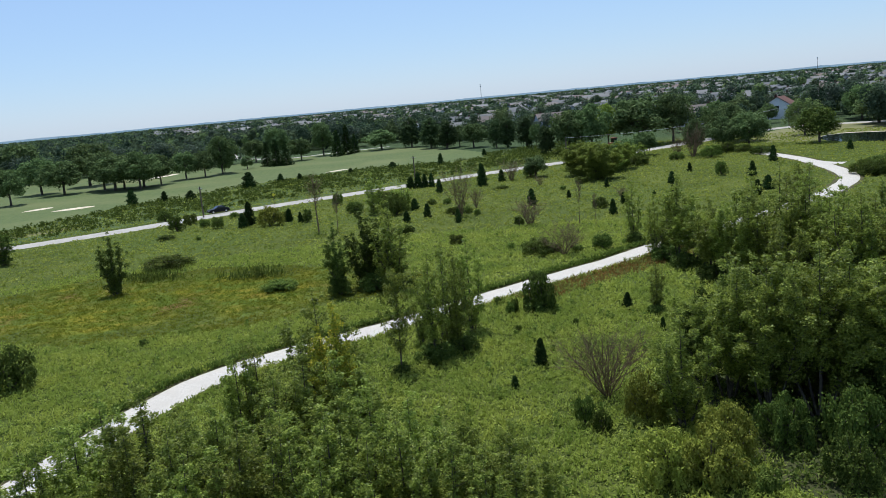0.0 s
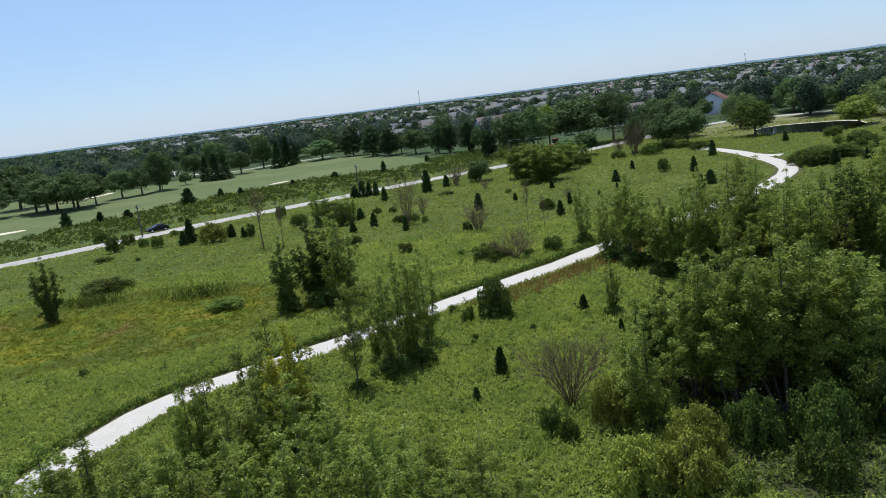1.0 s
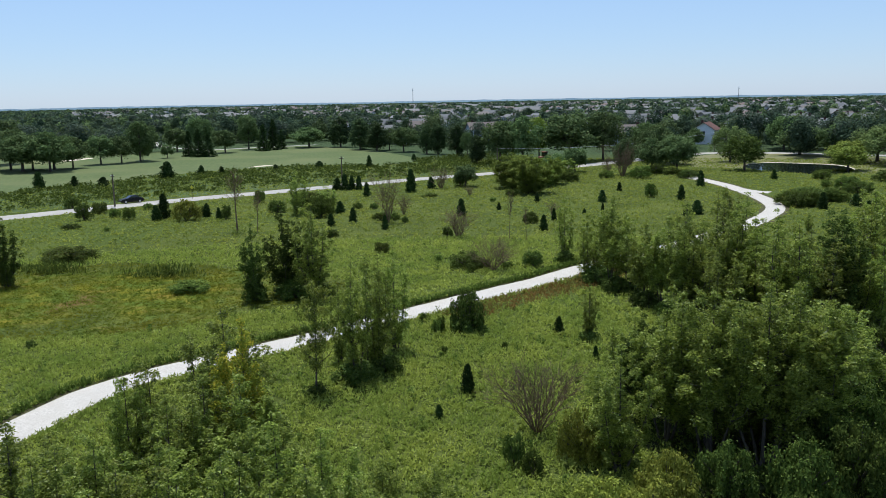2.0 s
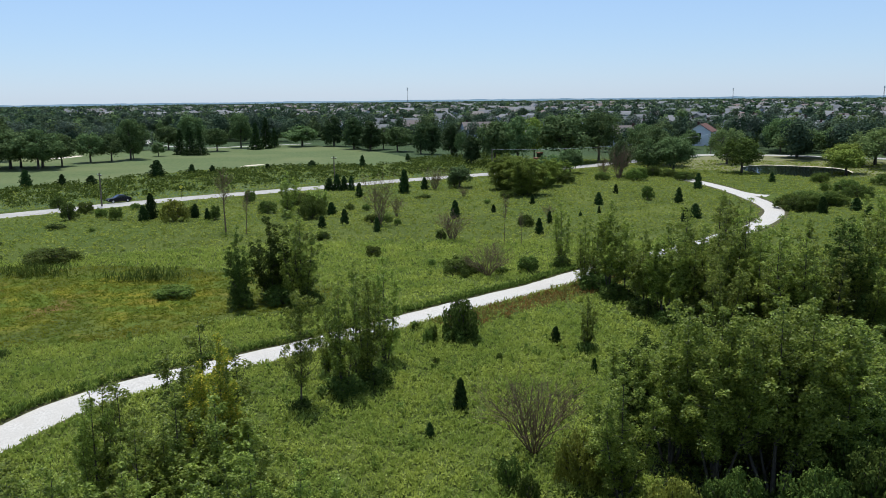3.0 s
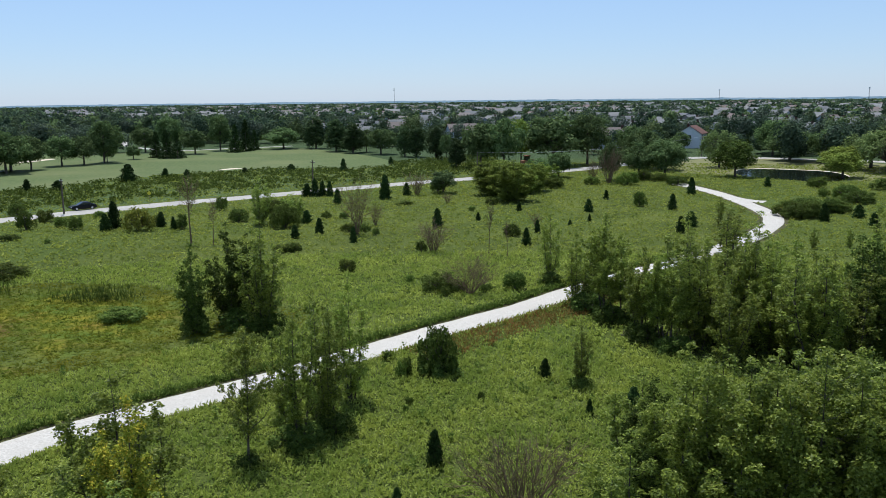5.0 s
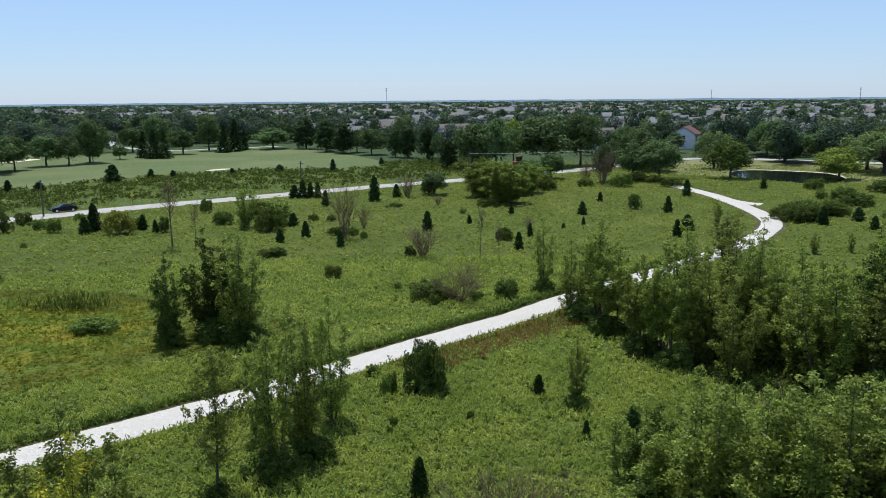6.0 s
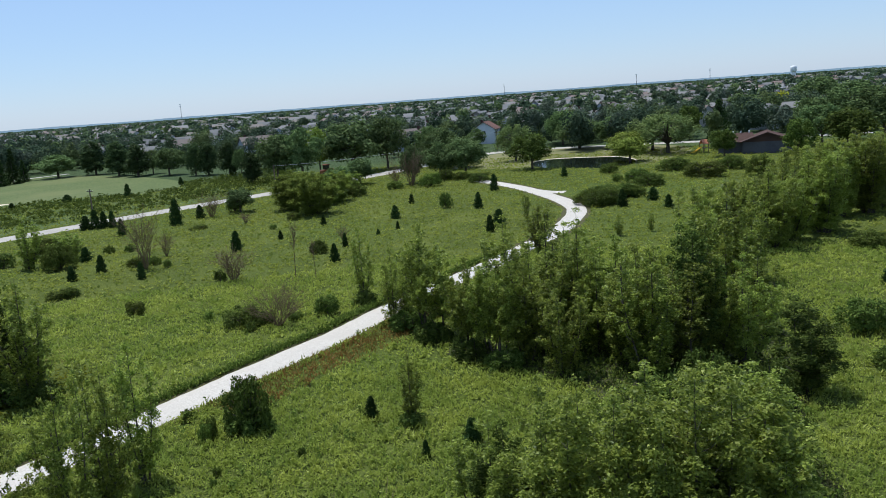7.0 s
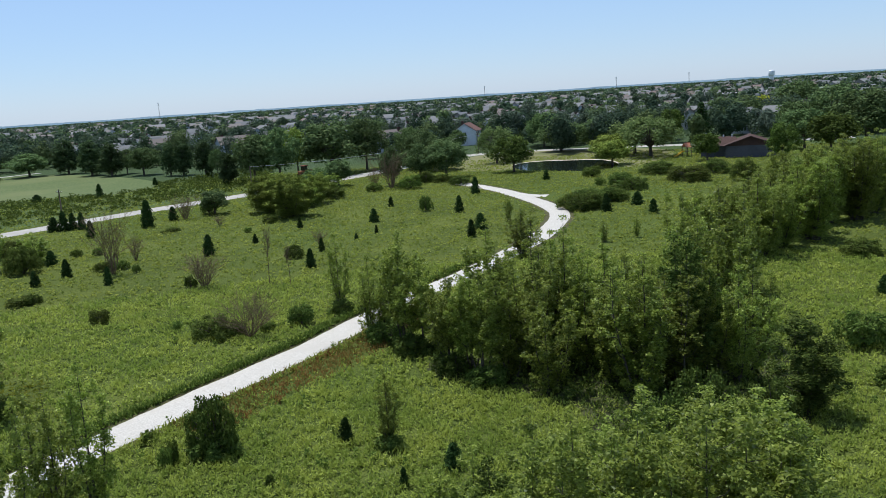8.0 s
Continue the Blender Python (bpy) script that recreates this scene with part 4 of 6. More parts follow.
shrub(-15.0, 146.2, 1.2, 2.0)
shrub(-8.4, 128.0, 1.4, 1.2)
shrub(-1.5, 114.2, 1.6, 1.9)
shrub(-12.7, 131.7, 1.6, 2.7)
shrub(-10.5, 131.6, 1.4, 2.3)
shrub(6.9, 153.7, 1.0, 1.4)
shrub(37.6, 157.3, 3.2, 2.9)
shrub(-55.0, 124.3, 0.8, 1.3)
shrub(-62.0, 127.4, 1.0, 3.6)
shrub(-49.8, 99.2, 2.3, 7.8)
shrub(-28.6, 80.5, 1.4, 4.6)
shrub(-23.3, 136.6, 4.4, 5.5)
shrub(78.6, 163.9, 3.3, 6.6)
shrub(82.2, 184.7, 3.0, 4.9)
shrub(62.0, 144.1, 3.5, 8.6)
shrub(68.4, 146.6, 2.8, 5.9)
shrub(68.8, 89.6, 2.1, 5.0)
shrub(46.6, 64.0, 3.0, 4.6)
shrub(42.2, 56.1, 1.9, 3.3)
shrub(38.1, 91.4, 1.9, 1.6)
shrub(78.0, 157.7, 2.8, 6.4)
shrub(92.3, 162.7, 3.8, 10.1)
shrub(100.1, 155.3, 4.8, 6.5)
shrub(94.8, 178.3, 3.2, 8.6)
shrub(103.2, 169.8, 3.3, 7.1)
shrub(75.9, 167.9, 2.3, 2.9)
shrub(54.6, 193.7, 2.3, 5.8)
shrub(53.0, 202.0, 2.4, 5.2)
shrub(35.9, 196.1, 2.2, 4.2)
shrub(2.8, 90.7, 1.3, 2.5)
shrub(5.6, 90.6, 1.0, 1.8)
shrub(-38.6, 158.6, 3.2, 2.5)
shrub(-10.1, 49.4, 0.7, 1.0)
shrub(-3.4, 68.1, 0.7, 1.0)
shrub(-2.1, 63.0, 1.5, 1.0)
shrub(3.4, 58.3, 0.7, 0.6)
shrub(-1.6, 56.3, 0.6, 0.5)
shrub(-1.7, 63.4, 1.9, 1.0)
shrub(-3.4, 67.2, 0.8, 0.9)
shrub(-1.4, 57.6, 0.7, 0.6)
shrub(-41.7, 49.9, 4.2, 4.3)
shrub(2.6, 36.8, 2.1, 1.5)
shrub(10.6, 27.6, 1.4, 1.9)
shrub(9.0, 29.2, 1.8, 2.3)
shrub(3.5, 35.5, 1.6, 1.3)
shrub(58.5, 142.6, 3.3, 5.7)
shrub(61.4, 141.0, 3.4, 5.5)
shrub(59.0, 139.8, 2.8, 5.6)
shrub(26.2, 189.7, 3.3, 5.1)
shrub(-35.5, 60.2, 0.8, 1.2)
shrub(-73.5, 153.9, 2.7, 3.5)
shrub(-64.9, 145.9, 2.6, 3.9)
shrub(-60.1, 140.2, 1.9, 2.4)
shrub(-32.2, 143.8, 2.5, 3.9)
shrub(-24.9, 152.8, 3.1, 4.5)
shrub(-18.3, 115.1, 1.4, 2.3)
shrub(-27.1, 151.0, 3.4, 6.0)
shrub(-19.5, 115.3, 1.2, 3.8)
shrub(-57.8, 150.5, 1.4, 2.0)
shrub(67.4, 146.4, 2.9, 4.9)
shrub(43.7, 194.4, 3.9, 5.7)
shrub(49.2, 203.2, 3.1, 5.2)
# dark-leaved shrubs added at tree feet in place of the shade there
shrub(-7.6, 51.0, 1.6, 3.7, 1)
shrub(-5.7, 52.9, 1.5, 3.0, 1)
shrub(-10.0, 48.3, 0.8, 1.8, 1)
shrub(-20.4, 75.6, 2.1, 3.1, 1)
shrub(-16.6, 76.9, 2.2, 4.7, 1)
shrub(-14.1, 76.4, 1.9, 3.7, 1)
shrub(10.4, 60.4, 0.9, 2.1, 1)
shrub(17.6, 71.4, 1.8, 3.8, 1)
shrub(19.1, 68.1, 1.7, 3.6, 1)
shrub(14.8, 81.7, 2.0, 4.3, 1)
shrub(16.1, 77.5, 1.9, 4.1, 1)
shrub(12.7, 93.2, 1.6, 2.8, 1)
shrub(0.6, 63.8, 1.4, 3.8, 1)
parkland_tree("O", -122.1, 250.9, 8.2, 11.0)
parkland_tree("O", -117.9, 254.5, 9.2, 7.4)
parkland_tree("O", -115.3, 269.3, 8.8, 8.6)
parkland_tree("O", -110.1, 273.3, 8.3, 7.3)
parkland_tree("O", -106.3, 280.1, 12.8, 8.5)
parkland_tree("O", -107.3, 285.2, 5.6, 4.5)
parkland_tree("O", -102.2, 295.2, 4.3, 4.3)
parkland_tree("O", -110.9, 333.6, 8.7, 8.8)
parkland_tree("O", -99.1, 325.0, 12.7, 8.6)
parkland_tree("C", -96.8, 303.0, 8.3, 4.4)
parkland_tree("C", -92.2, 299.5, 9.0, 4.8)
parkland_tree("C", -88.4, 299.0, 8.2, 4.4)
parkland_tree("O", -88.1, 320.2, 8.0, 8.5)
parkland_tree("O", -83.8, 340.3, 12.9, 8.1)
parkland_tree("C", -75.1, 328.4, 9.5, 4.8)
parkland_tree("C", -72.6, 335.0, 11.0, 4.9)
parkland_tree("C", -70.7, 342.0, 7.2, 3.6)
parkland_tree("O", -60.4, 348.1, 7.7, 11.5)
parkland_tree("P", -47.0, 346.0, 11.3, 6.9)
parkland_tree("P", -36.8, 326.2, 11.1, 6.9)
parkland_tree("P", -29.3, 315.1, 10.3, 6.3)
parkland_tree("O", -25.0, 321.1, 7.6, 6.4)
parkland_tree("O", -18.8, 307.3, 8.5, 8.5)
parkland_tree("P", -9.8, 294.2, 9.7, 4.3)
parkland_tree("P", -5.9, 290.9, 9.9, 5.4)
parkland_tree("P", 0.8, 281.9, 10.0, 4.9)
parkland_tree("O", 4.2, 278.9, 7.3, 3.7)
parkland_tree("P", 6.3, 242.7, 8.0, 4.2)
parkland_tree("O", 13.2, 241.9, 11.9, 9.6)
parkland_tree("O", 19.6, 241.2, 12.7, 9.6)
parkland_tree("L", 25.8, 254.9, 12.1, 6.8)
parkland_tree("O", 34.4, 249.6, 13.4, 14.9)
parkland_tree("O", 44.9, 252.6, 13.3, 9.4)
parkland_tree("O", 57.1, 251.2, 10.6, 7.3)
parkland_tree("O", 58.7, 240.7, 10.1, 8.0)
parkland_tree("O", 61.0, 231.0, 7.6, 9.2)
parkland_tree("D", 73.3, 209.7, 8.0, 8.4)
parkland_tree("W", 78.2, 236.5, 9.0, 9.7)
parkland_tree("O", 106.8, 258.6, 8.5, 12.0)
parkland_tree("O", 114.3, 248.7, 9.1, 9.2)
parkland_tree("O", 109.3, 278.3, 10.9, 10.3)
parkland_tree("L", 107.3, 225.9, 5.7, 9.3)
parkland_tree("W", 115.9, 228.6, 8.7, 12.2)
parkland_tree("O", 30.9, 214.0, 5.7, 6.3)
parkland_tree("O", 25.3, 208.5, 4.7, 5.6)
parkland_tree("O", 56.6, 211.4, 8.4, 8.4)
parkland_tree("O", 50.4, 212.0, 7.9, 7.1)
parkland_tree("O", 41.7, 204.0, 8.1, 4.9)
parkland_tree("W", 113.8, 216.0, 9.2, 14.4)
parkland_tree("L", 97.2, 204.8, 5.6, 8.4)
parkland_tree("D", 141.9, 253.5, 9.7, 6.4)
parkland_tree("D", 117.4, 195.1, 6.0, 5.7)
parkland_tree("C", 148.0, 246.3, 11.0, 7.0)
parkland_tree("D", 123.2, 175.3, 8.2, 5.5)
parkland_tree("O", 184.3, 275.8, 9.8, 11.9)
parkland_tree("O", 207.3, 324.6, 10.1, 14.0)
parkland_tree("Y", 217.5, 311.9, 9.9, 7.7)
parkland_tree("O", 236.5, 313.3, 14.6, 16.2)
parkland_tree("O", 186.1, 232.9, 13.6, 15.5)
parkland_tree("O", 148.0, 199.2, 9.4, 10.1)
parkland_tree("D", 144.9, 186.0, 8.9, 9.5)
parkland_tree("O", 170.7, 233.5, 10.1, 10.2)
parkland_tree("O", 166.1, 198.3, 13.0, 13.2)
parkland_tree("O", 64.8, 337.3, 10.8, 8.7)
parkland_tree("O", 86.5, 302.0, 6.4, 5.6)
parkland_tree("D", 103.5, 311.0, 7.6, 6.0)
parkland_tree("O", -149.3, 221.5, 9.7, 8.2)
parkland_tree("O", -159.4, 255.1, 11.1, 11.2)
parkland_tree("O", -146.9, 246.9, 9.8, 10.8)
parkland_tree("O", -129.1, 245.5, 10.2, 12.5)
parkland_tree("O", -119.9, 243.7, 10.8, 10.6)
parkland_tree("O", -153.5, 275.9, 13.8, 14.0)
parkland_tree("O", -223.9, 349.4, 14.9, 17.7)
parkland_tree("O", 2.1, 182.4, 4.4, 4.9)
parkland_tree("O", -129.1, 251.7, 9.9, 10.0)
parkland_tree("O", -136.2, 252.5, 11.6, 10.1)

# ---------------------------------------------------------------- meadow growth
def sector(n, r0, r1, rng, left=-40, right=50):
    a = np.radians(rng.uniform(left, right, n))
    r = np.sqrt(rng.uniform(r0**2, r1**2, n))
    return np.column_stack([r * np.sin(a), r * np.cos(a) - 13.0])


def tufts(name, xy, height, size, blades, mat, label, category, up=0.35, narrow=0.34, seed=1, hang=None):
    """Loose leafy growth, uncountable, as one object."""
    rng = np.random.default_rng(seed)
    buf = Buffer()
    base = np.repeat(xy, blades, axis=0)
    tall = np.repeat(rng.uniform(0.5, 1.2, len(xy)) * height, blades)
    z = tall * rng.uniform(0.15, 1.0, len(base))
    c = np.column_stack([base + rng.normal(size=base.shape) * size * 0.55, z])
    buf.leaves(c, size, rng, up, narrow, hang=hang)
    return tagged(new(name, buf.mesh(name, mat)), label, category, kind="stuff")


def low_ground(xy, grow=1.0):
    wob = np.array([noise.noise((x * 0.12, y * 0.12, 3.0)) for x, y in xy]) * 0.45
    return ((xy[:, 0] + 44) / 30) ** 2 + ((xy[:, 1] - 79) / 16.5) ** 2 + wob < grow


def open_meadow(xy):
    keep = (away(xy, TRAIL) > 2.15) & (away(xy, SPUR) > 1.9) & (away(xy, ROAD) > 4.2)
    return keep & ~inside(xy, FAIRWAY) & ~inside(xy, POND) & ~inside(xy, SHORE)


rng = np.random.default_rng(11)
near = np.concatenate([sector(42000, 36, 85, rng), sector(36000, 85, 126, rng)])
near = near[open_meadow(near)]
near = near[~inside(near, GROVE) | (rng.random(len(near)) < 0.25)]
low = low_ground(near)
along = TRAIL[(TRAIL[:, 0] > -3) & (TRAIL[:, 0] < 15)]
rust = (away(near, along + np.array([2.7, -2.7])) < 2.6) & (rng.random(len(near)) < 0.8)
forbs = near[~low & ~rust]
handy = np.hypot(forbs[:, 0], forbs[:, 1] + 13) < 85
tufts("meadow_growth", forbs[handy], 0.42, 0.25, 8, FORB, "knee-high leafy green meadow forbs and goldenrod", "meadow plants", 0.5, 0.2, 1, hang=(0, 0, 1.1))
tufts("meadow_growth", forbs[~handy], 0.4, 0.3, 5, FORB, "knee-high leafy green meadow forbs and goldenrod", "meadow plants", 0.5, 0.24, 14, hang=(0, 0, 1.1))
tufts("sedge_growth", near[low], 0.16, 0.34, 4, SEDGE, "yellowing sedge in the low wet ground", "sedge", 0.9, 0.16, 2)
tufts("rusty_grass", near[rust], 0.45, 0.30, 5, RED_GRASS, "rust-brown seeding grass beside the trail", "grass", 0.1, 0.16, 3, hang=(0, 0, 1.0))
mid = sector(60000, 126, 275, rng)
mid = mid[open_meadow(mid)]
tufts("far_meadow_growth", mid[:40000], 0.32, 0.34, 4, FORB, "leafy green meadow growth reaching to the road", "meadow plants", 0.6, seed=4)

# taller dark grass along the far edge of the trail, short growth on the near edge
way = np.gradient(TRAIL, axis=0)
way /= np.linalg.norm(way, axis=1, keepdims=True)
side = np.stack([way[:, 1], -way[:, 0]], 1)
pick_at = rng.integers(0, len(TRAIL), 9000)
pick_at = pick_at[TRAIL[pick_at][:, 1] < 112]
count = len(pick_at)
edge = TRAIL[pick_at] - side[pick_at] * rng.uniform(2.0, 2.6, (count, 1)) + way[pick_at] * rng.uniform(-0.8, 0.8, (count, 1))
tufts("verge_grass", edge, 0.48, 0.28, 4, VERGE, "tall dark green grass along the trail edge", "grass", 0.1, 0.18, 5, hang=(0, 0, 1.2))
foxed = rng.choice(np.nonzero((TRAIL[:, 0] > -1) & (TRAIL[:, 0] < 15))[0], 450)
tufts("rusty_grass", TRAIL[foxed] + side[foxed] * rng.uniform(2.1, 5.6, (450, 1)) + way[foxed] * rng.uniform(-0.8, 0.8, (450, 1)), 0.5, 0.26, 4, RED_GRASS, "rust-brown seeding grass beside the trail", "grass", 0.3, 0.18, 15, hang=(0, 0, 1.0))
edge = TRAIL[pick_at[:2600]] + side[pick_at[:2600]] * rng.uniform(2.15, 2.7, (2600, 1)) + way[pick_at[:2600]] * rng.uniform(-0.8, 0.8, (2600, 1))
tufts("near_verge_grass", edge, 0.45, 0.28, 3, FORB, "short green growth along the trail edge", "grass", 0.1, 0.2, 6, hang=(0, 0, 1.0))

# undergrowth takes the dark leaf colour to stand for the grove's shade
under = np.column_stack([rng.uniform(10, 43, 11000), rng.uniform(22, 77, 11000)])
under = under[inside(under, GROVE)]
tufts("grove_undergrowth", under, 0.7, 0.22, 6, LEAF_DARK, "leafy undergrowth below the cottonwoods, darkened for their shade", "undergrowth", 0.4, 0.3, 12)
sprigs = near[~low & (rng.random(len(near)) < 0.007)]
tufts("dark_forbs", sprigs, 0.75, 0.17, 34, LEAF_SHRUB, "scattered taller dark green forbs in the meadow", "meadow plants", 0.3, 0.3, 13)

reeds = np.concatenate([np.column_stack([rng.normal(size=260) * 2.2 + cx, rng.normal(size=260) * 0.9 + cy]) for cx, cy in ((-34.0, 88.5), (-49.0, 92.0))])
tufts("reeds", reeds, 1.4, 0.6, 3, VERGE, "upright dark green reeds in the wet ground", "reeds", 0.0, 0.1, 9, hang=(0, 0, 2.5))

# rough thicket between the road and the fairway, and round the pond
rough = sector(26000, 150, 312, rng, -38, 4)
rough = rough[open_meadow(rough)]
d = away(rough, ROAD)
beyond = rough[:, 1] > np.interp(rough[:, 0], ROAD[:, 0], ROAD[:, 1])
rough = rough[beyond & (d > 7) & (d < 60) & (rng.random(len(rough)) < np.clip((d - 5) / 12, 0.2, 1))]
lump = np.array([noise.noise((x * 0.2, y * 0.2, 1.0)) for x, y in rough]) > -0.15
tufts("roadside_thicket", rough[lump], 0.9, 0.5, 6, VERGE, "shrubby dark green thicket between road and fairway", "thicket", seed=7)

# ---------------------------------------------------------------- houses
SIDING = varied("house_siding", [(0.52, 0.52, 0.53), (0.44, 0.41, 0.36), (0.4, 0.43, 0.48), (0.6, 0.6, 0.62), (0.36, 0.32, 0.27), (0.48, 0.46, 0.42)])
SHINGLE = varied("roof_shingles", [(0.11, 0.108, 0.102), (0.135, 0.13, 0.12), (0.13, 0.1, 0.082), (0.09, 0.09, 0.09), (0.155, 0.148, 0.136)], 3.0)
BROWN_SHINGLE = surface("brown_shingles", (0.065, 0.04, 0.032), (0.095, 0.056, 0.045), (0.06, 0.038, 0.032), 3.0, 0.4, stretch=(1, 1, 5))
DARK_WALL = surface("slate_board_wall", (0.085, 0.085, 0.095), (0.12, 0.12, 0.13), (0.07, 0.07, 0.08), 5.0, 0.5, stretch=(1, 1, 5))
TRIM = surface("white_trim", (0.70, 0.70, 0.69), (0.80, 0.80, 0.79), (0.65, 0.64, 0.62), 6.0, 0.6, 0.6, 0.1)
GLASS, gnt, gb = material("window_glass")
gb.inputs["Base Color"].default_value, gb.inputs["Roughness"].default_value = (0.02, 0.025, 0.03, 1), 0.08
gb.inputs["Specular IOR Level"].default_value = 0.8


def gable(bm, w, d, z, rise, over=0.45, thick=0.18):
    """A gable roof slab with its ridge along x, open below."""
    slope = rise / (d / 2)
    for sgn in (-1, 1):
        y, zl = sgn * (d / 2 + over), z - slope * over
        top = [(-w / 2 - over, 0, z + rise), (w / 2 + over, 0, z + rise), (w / 2 + over, y, zl), (-w / 2 - over, y, zl)]
        vs = [bm.verts.new((a, b, c + thick)) for a, b, c in top] + [bm.verts.new(p) for p in top]
        for f in ((0, 1, 2, 3), (7, 6, 5, 4), (0, 4, 5, 1), (1, 5, 6, 2), (2, 6, 7, 3), (3, 7, 4, 0)):
            bm.faces.new([vs[k] for k in f])
    bmesh.ops.recalc_face_normals(bm, faces=bm.faces)
    return bm


def walls(bm, w, d, z, rise):
    """Walls with gable ends under a ridge along x."""
    pts = [(-w / 2, -d / 2, 0), (w / 2, -d / 2, 0), (w / 2, d / 2, 0), (-w / 2, d / 2, 0)]
    lowv = [bm.verts.new(p) for p in pts]
    topv = [bm.verts.new((p[0], p[1], z)) for p in pts]
    ridge = [bm.verts.new((-w / 2, 0, z + rise)), bm.verts.new((w / 2, 0, z + rise))]
    for f in ((lowv[0], lowv[1], topv[1], topv[0]), (lowv[2], lowv[3], topv[3], topv[2]), (lowv[1], lowv[2], topv[2], ridge[1], topv[1]), (lowv[3], lowv[0], topv[0], ridge[0], topv[3])):
        bm.faces.new(f)
    bmesh.ops.recalc_face_normals(bm, faces=bm.faces)
    return bm


def build_house(w, d, z, rise, wing, siding, shingle):
    """A two-storey house with a lower garage wing; its front looks to -y."""
    house = new("house")
    part("wall", walls(bmesh.new(), w, d, z, rise), siding, house)
    part("roof", gable(bmesh.new(), w, d, z, rise), shingle, house)
    if wing:
        bm = walls(bmesh.new(), 6.0, 6.4, 2.7, 1.6)
        bmesh.ops.rotate(bm, verts=bm.verts, matrix=Matrix.Rotation(math.pi / 2, 3, "Z"))
        bmesh.ops.translate(bm, verts=bm.verts, vec=(w / 2 - 2.2 * wing + 2.0, -d / 2 - 2.0, 0))
        part("garage_wall", bm, siding, house)
        bm = gable(bmesh.new(), 6.0, 6.4, 2.7, 1.6)
        bmesh.ops.rotate(bm, verts=bm.verts, matrix=Matrix.Rotation(math.pi / 2, 3, "Z"))
        bmesh.ops.translate(bm, verts=bm.verts, vec=(w / 2 - 2.2 * wing + 2.0, -d / 2 - 2.0, 0))
        part("garage_roof", bm, shingle, house)
        part("garage_door", box(bmesh.new(), w / 2 - 2.2 * wing - 0.4, w / 2 - 2.2 * wing + 4.4, -d / 2 - 5.06, -d / 2 - 4.99, 0, 2.2), TRIM, house, "white garage door")
    for y, out in ((-d / 2, -1), (d / 2, 1)):
        for zc in (1.5, 4.2):
            for x in (-w * 0.32, 0.0, w * 0.32):
                if zc < 2 and abs(x) < 0.1:
                    continue
                y0, y1 = sorted((y - out * 0.01, y + out * 0.06))
                frame_ob = part("window", box(bmesh.new(), x - 0.62, x + 0.62, y0, y1, zc - 0.75, zc + 0.75), TRIM, house)
                y0, y1 = sorted((y + out * 0.04, y + out * 0.08))
                part("pane", box(bmesh.new(), x - 0.52, x + 0.52, y0, y1, zc - 0.65, zc + 0.65), GLASS, frame_ob)
    for x, out in ((-w / 2, -1), (w / 2, 1)):
        x0, x1 = sorted((x - out * 0.01, x + out * 0.07))
        part("window", box(bmesh.new(), x0, x1, -0.6, 0.6, 3.5, 4.9), GLASS, house)
    part("door", box(bmesh.new(), -0.5, 0.5, -d / 2 - 0.06, -d / 2 + 0.01, 0, 2.1), BROWN_SHINGLE, house, "brown front door")
    part("chimney", box(bmesh.new(), -w * 0.36, -w * 0.36 + 0.8, 0.5, 1.3, z, z + rise + 0.9), BROWN_SHINGLE, house)
    return house


WHITE_SIDING = surface("white_clapboard", (0.66, 0.67, 0.7), (0.72, 0.73, 0.76), (0.6, 0.61, 0.63), 5.0, 0.5, 0.6, 0.1, stretch=(1, 1, 8))
RED_SHINGLE = surface("red_brown_shingles", (0.135, 0.075, 0.058), (0.17, 0.095, 0.075), (0.12, 0.07, 0.056), 3.0, 0.4, stretch=(1, 1, 5))
MODELS = [(11.0, 8.5, 5.3, 2.6, 1, SIDING, SHINGLE), (13.0, 9.0, 5.4, 2.9, -1, SIDING, SHINGLE), (9.5, 8.0, 5.4, 2.3, 0, SIDING, SHINGLE), (14.0, 9.5, 3.0, 2.8, 1, SIDING, SHINGLE),
          (9.5, 8.5, 5.5, 2.7, 0, WHITE_SIDING, RED_SHINGLE)]
HOMES = {}
HOUSE_SPOTS = []


def house(x, y, turn, n, scale=1.0):
    words = ["pale two-storey house with a gable roof and garage wing", "wide pale two-storey suburban house with garage", "plain pale two-storey house with grey gable roof", "low wide single-storey house with garage wing", "white clapboard two-storey house with a red-brown roof"][n]
    m = pose(x, y, 0, 0, 0, turn)
    if n not in HOMES:
        HOMES[n] = ob = build_house(*MODELS[n])
        ob.matrix_basis = m
    else:
        ob = copy_thing(HOMES[n], m)
    HOUSE_SPOTS.append((x, y))
    return tagged(ob, words, "house", "suburban houses")


house(97.6, 326.0, 60, 4)
house(-30.6, 366.0, 20, 0)
house(12.4, 372.0, 15, 1)
house(66.4, 322.0, 190, 0)
house(201.0, 281.0, 120, 2)
house(181.0, 270.0, 35, 1)
house(155.0, 354.0, 80, 0)
house(199.0, 411.0, 20, 1)
house(-20.6, 466.0, 10, 0)
house(47.0, 486.0, 190, 1)
house(181.0, 314.0, 100, 0)
NAMED = list(HOUSE_SPOTS)
rng = np.random.default_rng(21)
spots = []
for r, a in zip(np.sqrt(rng.uniform(375**2, 1500**2, 5200)), rng.uniform(-24, 47, 5200)):
    p = np.array([r * math.sin(radians(a)), r * math.cos(radians(a))])
    if a < -8 and r < 620 - 12 * (a + 13):
        continue
    if all((p[0] - q[0]) ** 2 + (p[1] - q[1]) ** 2 > (21 if r < 900 else 26) ** 2 for q in spots + HOUSE_SPOTS):
        spots.append(p)
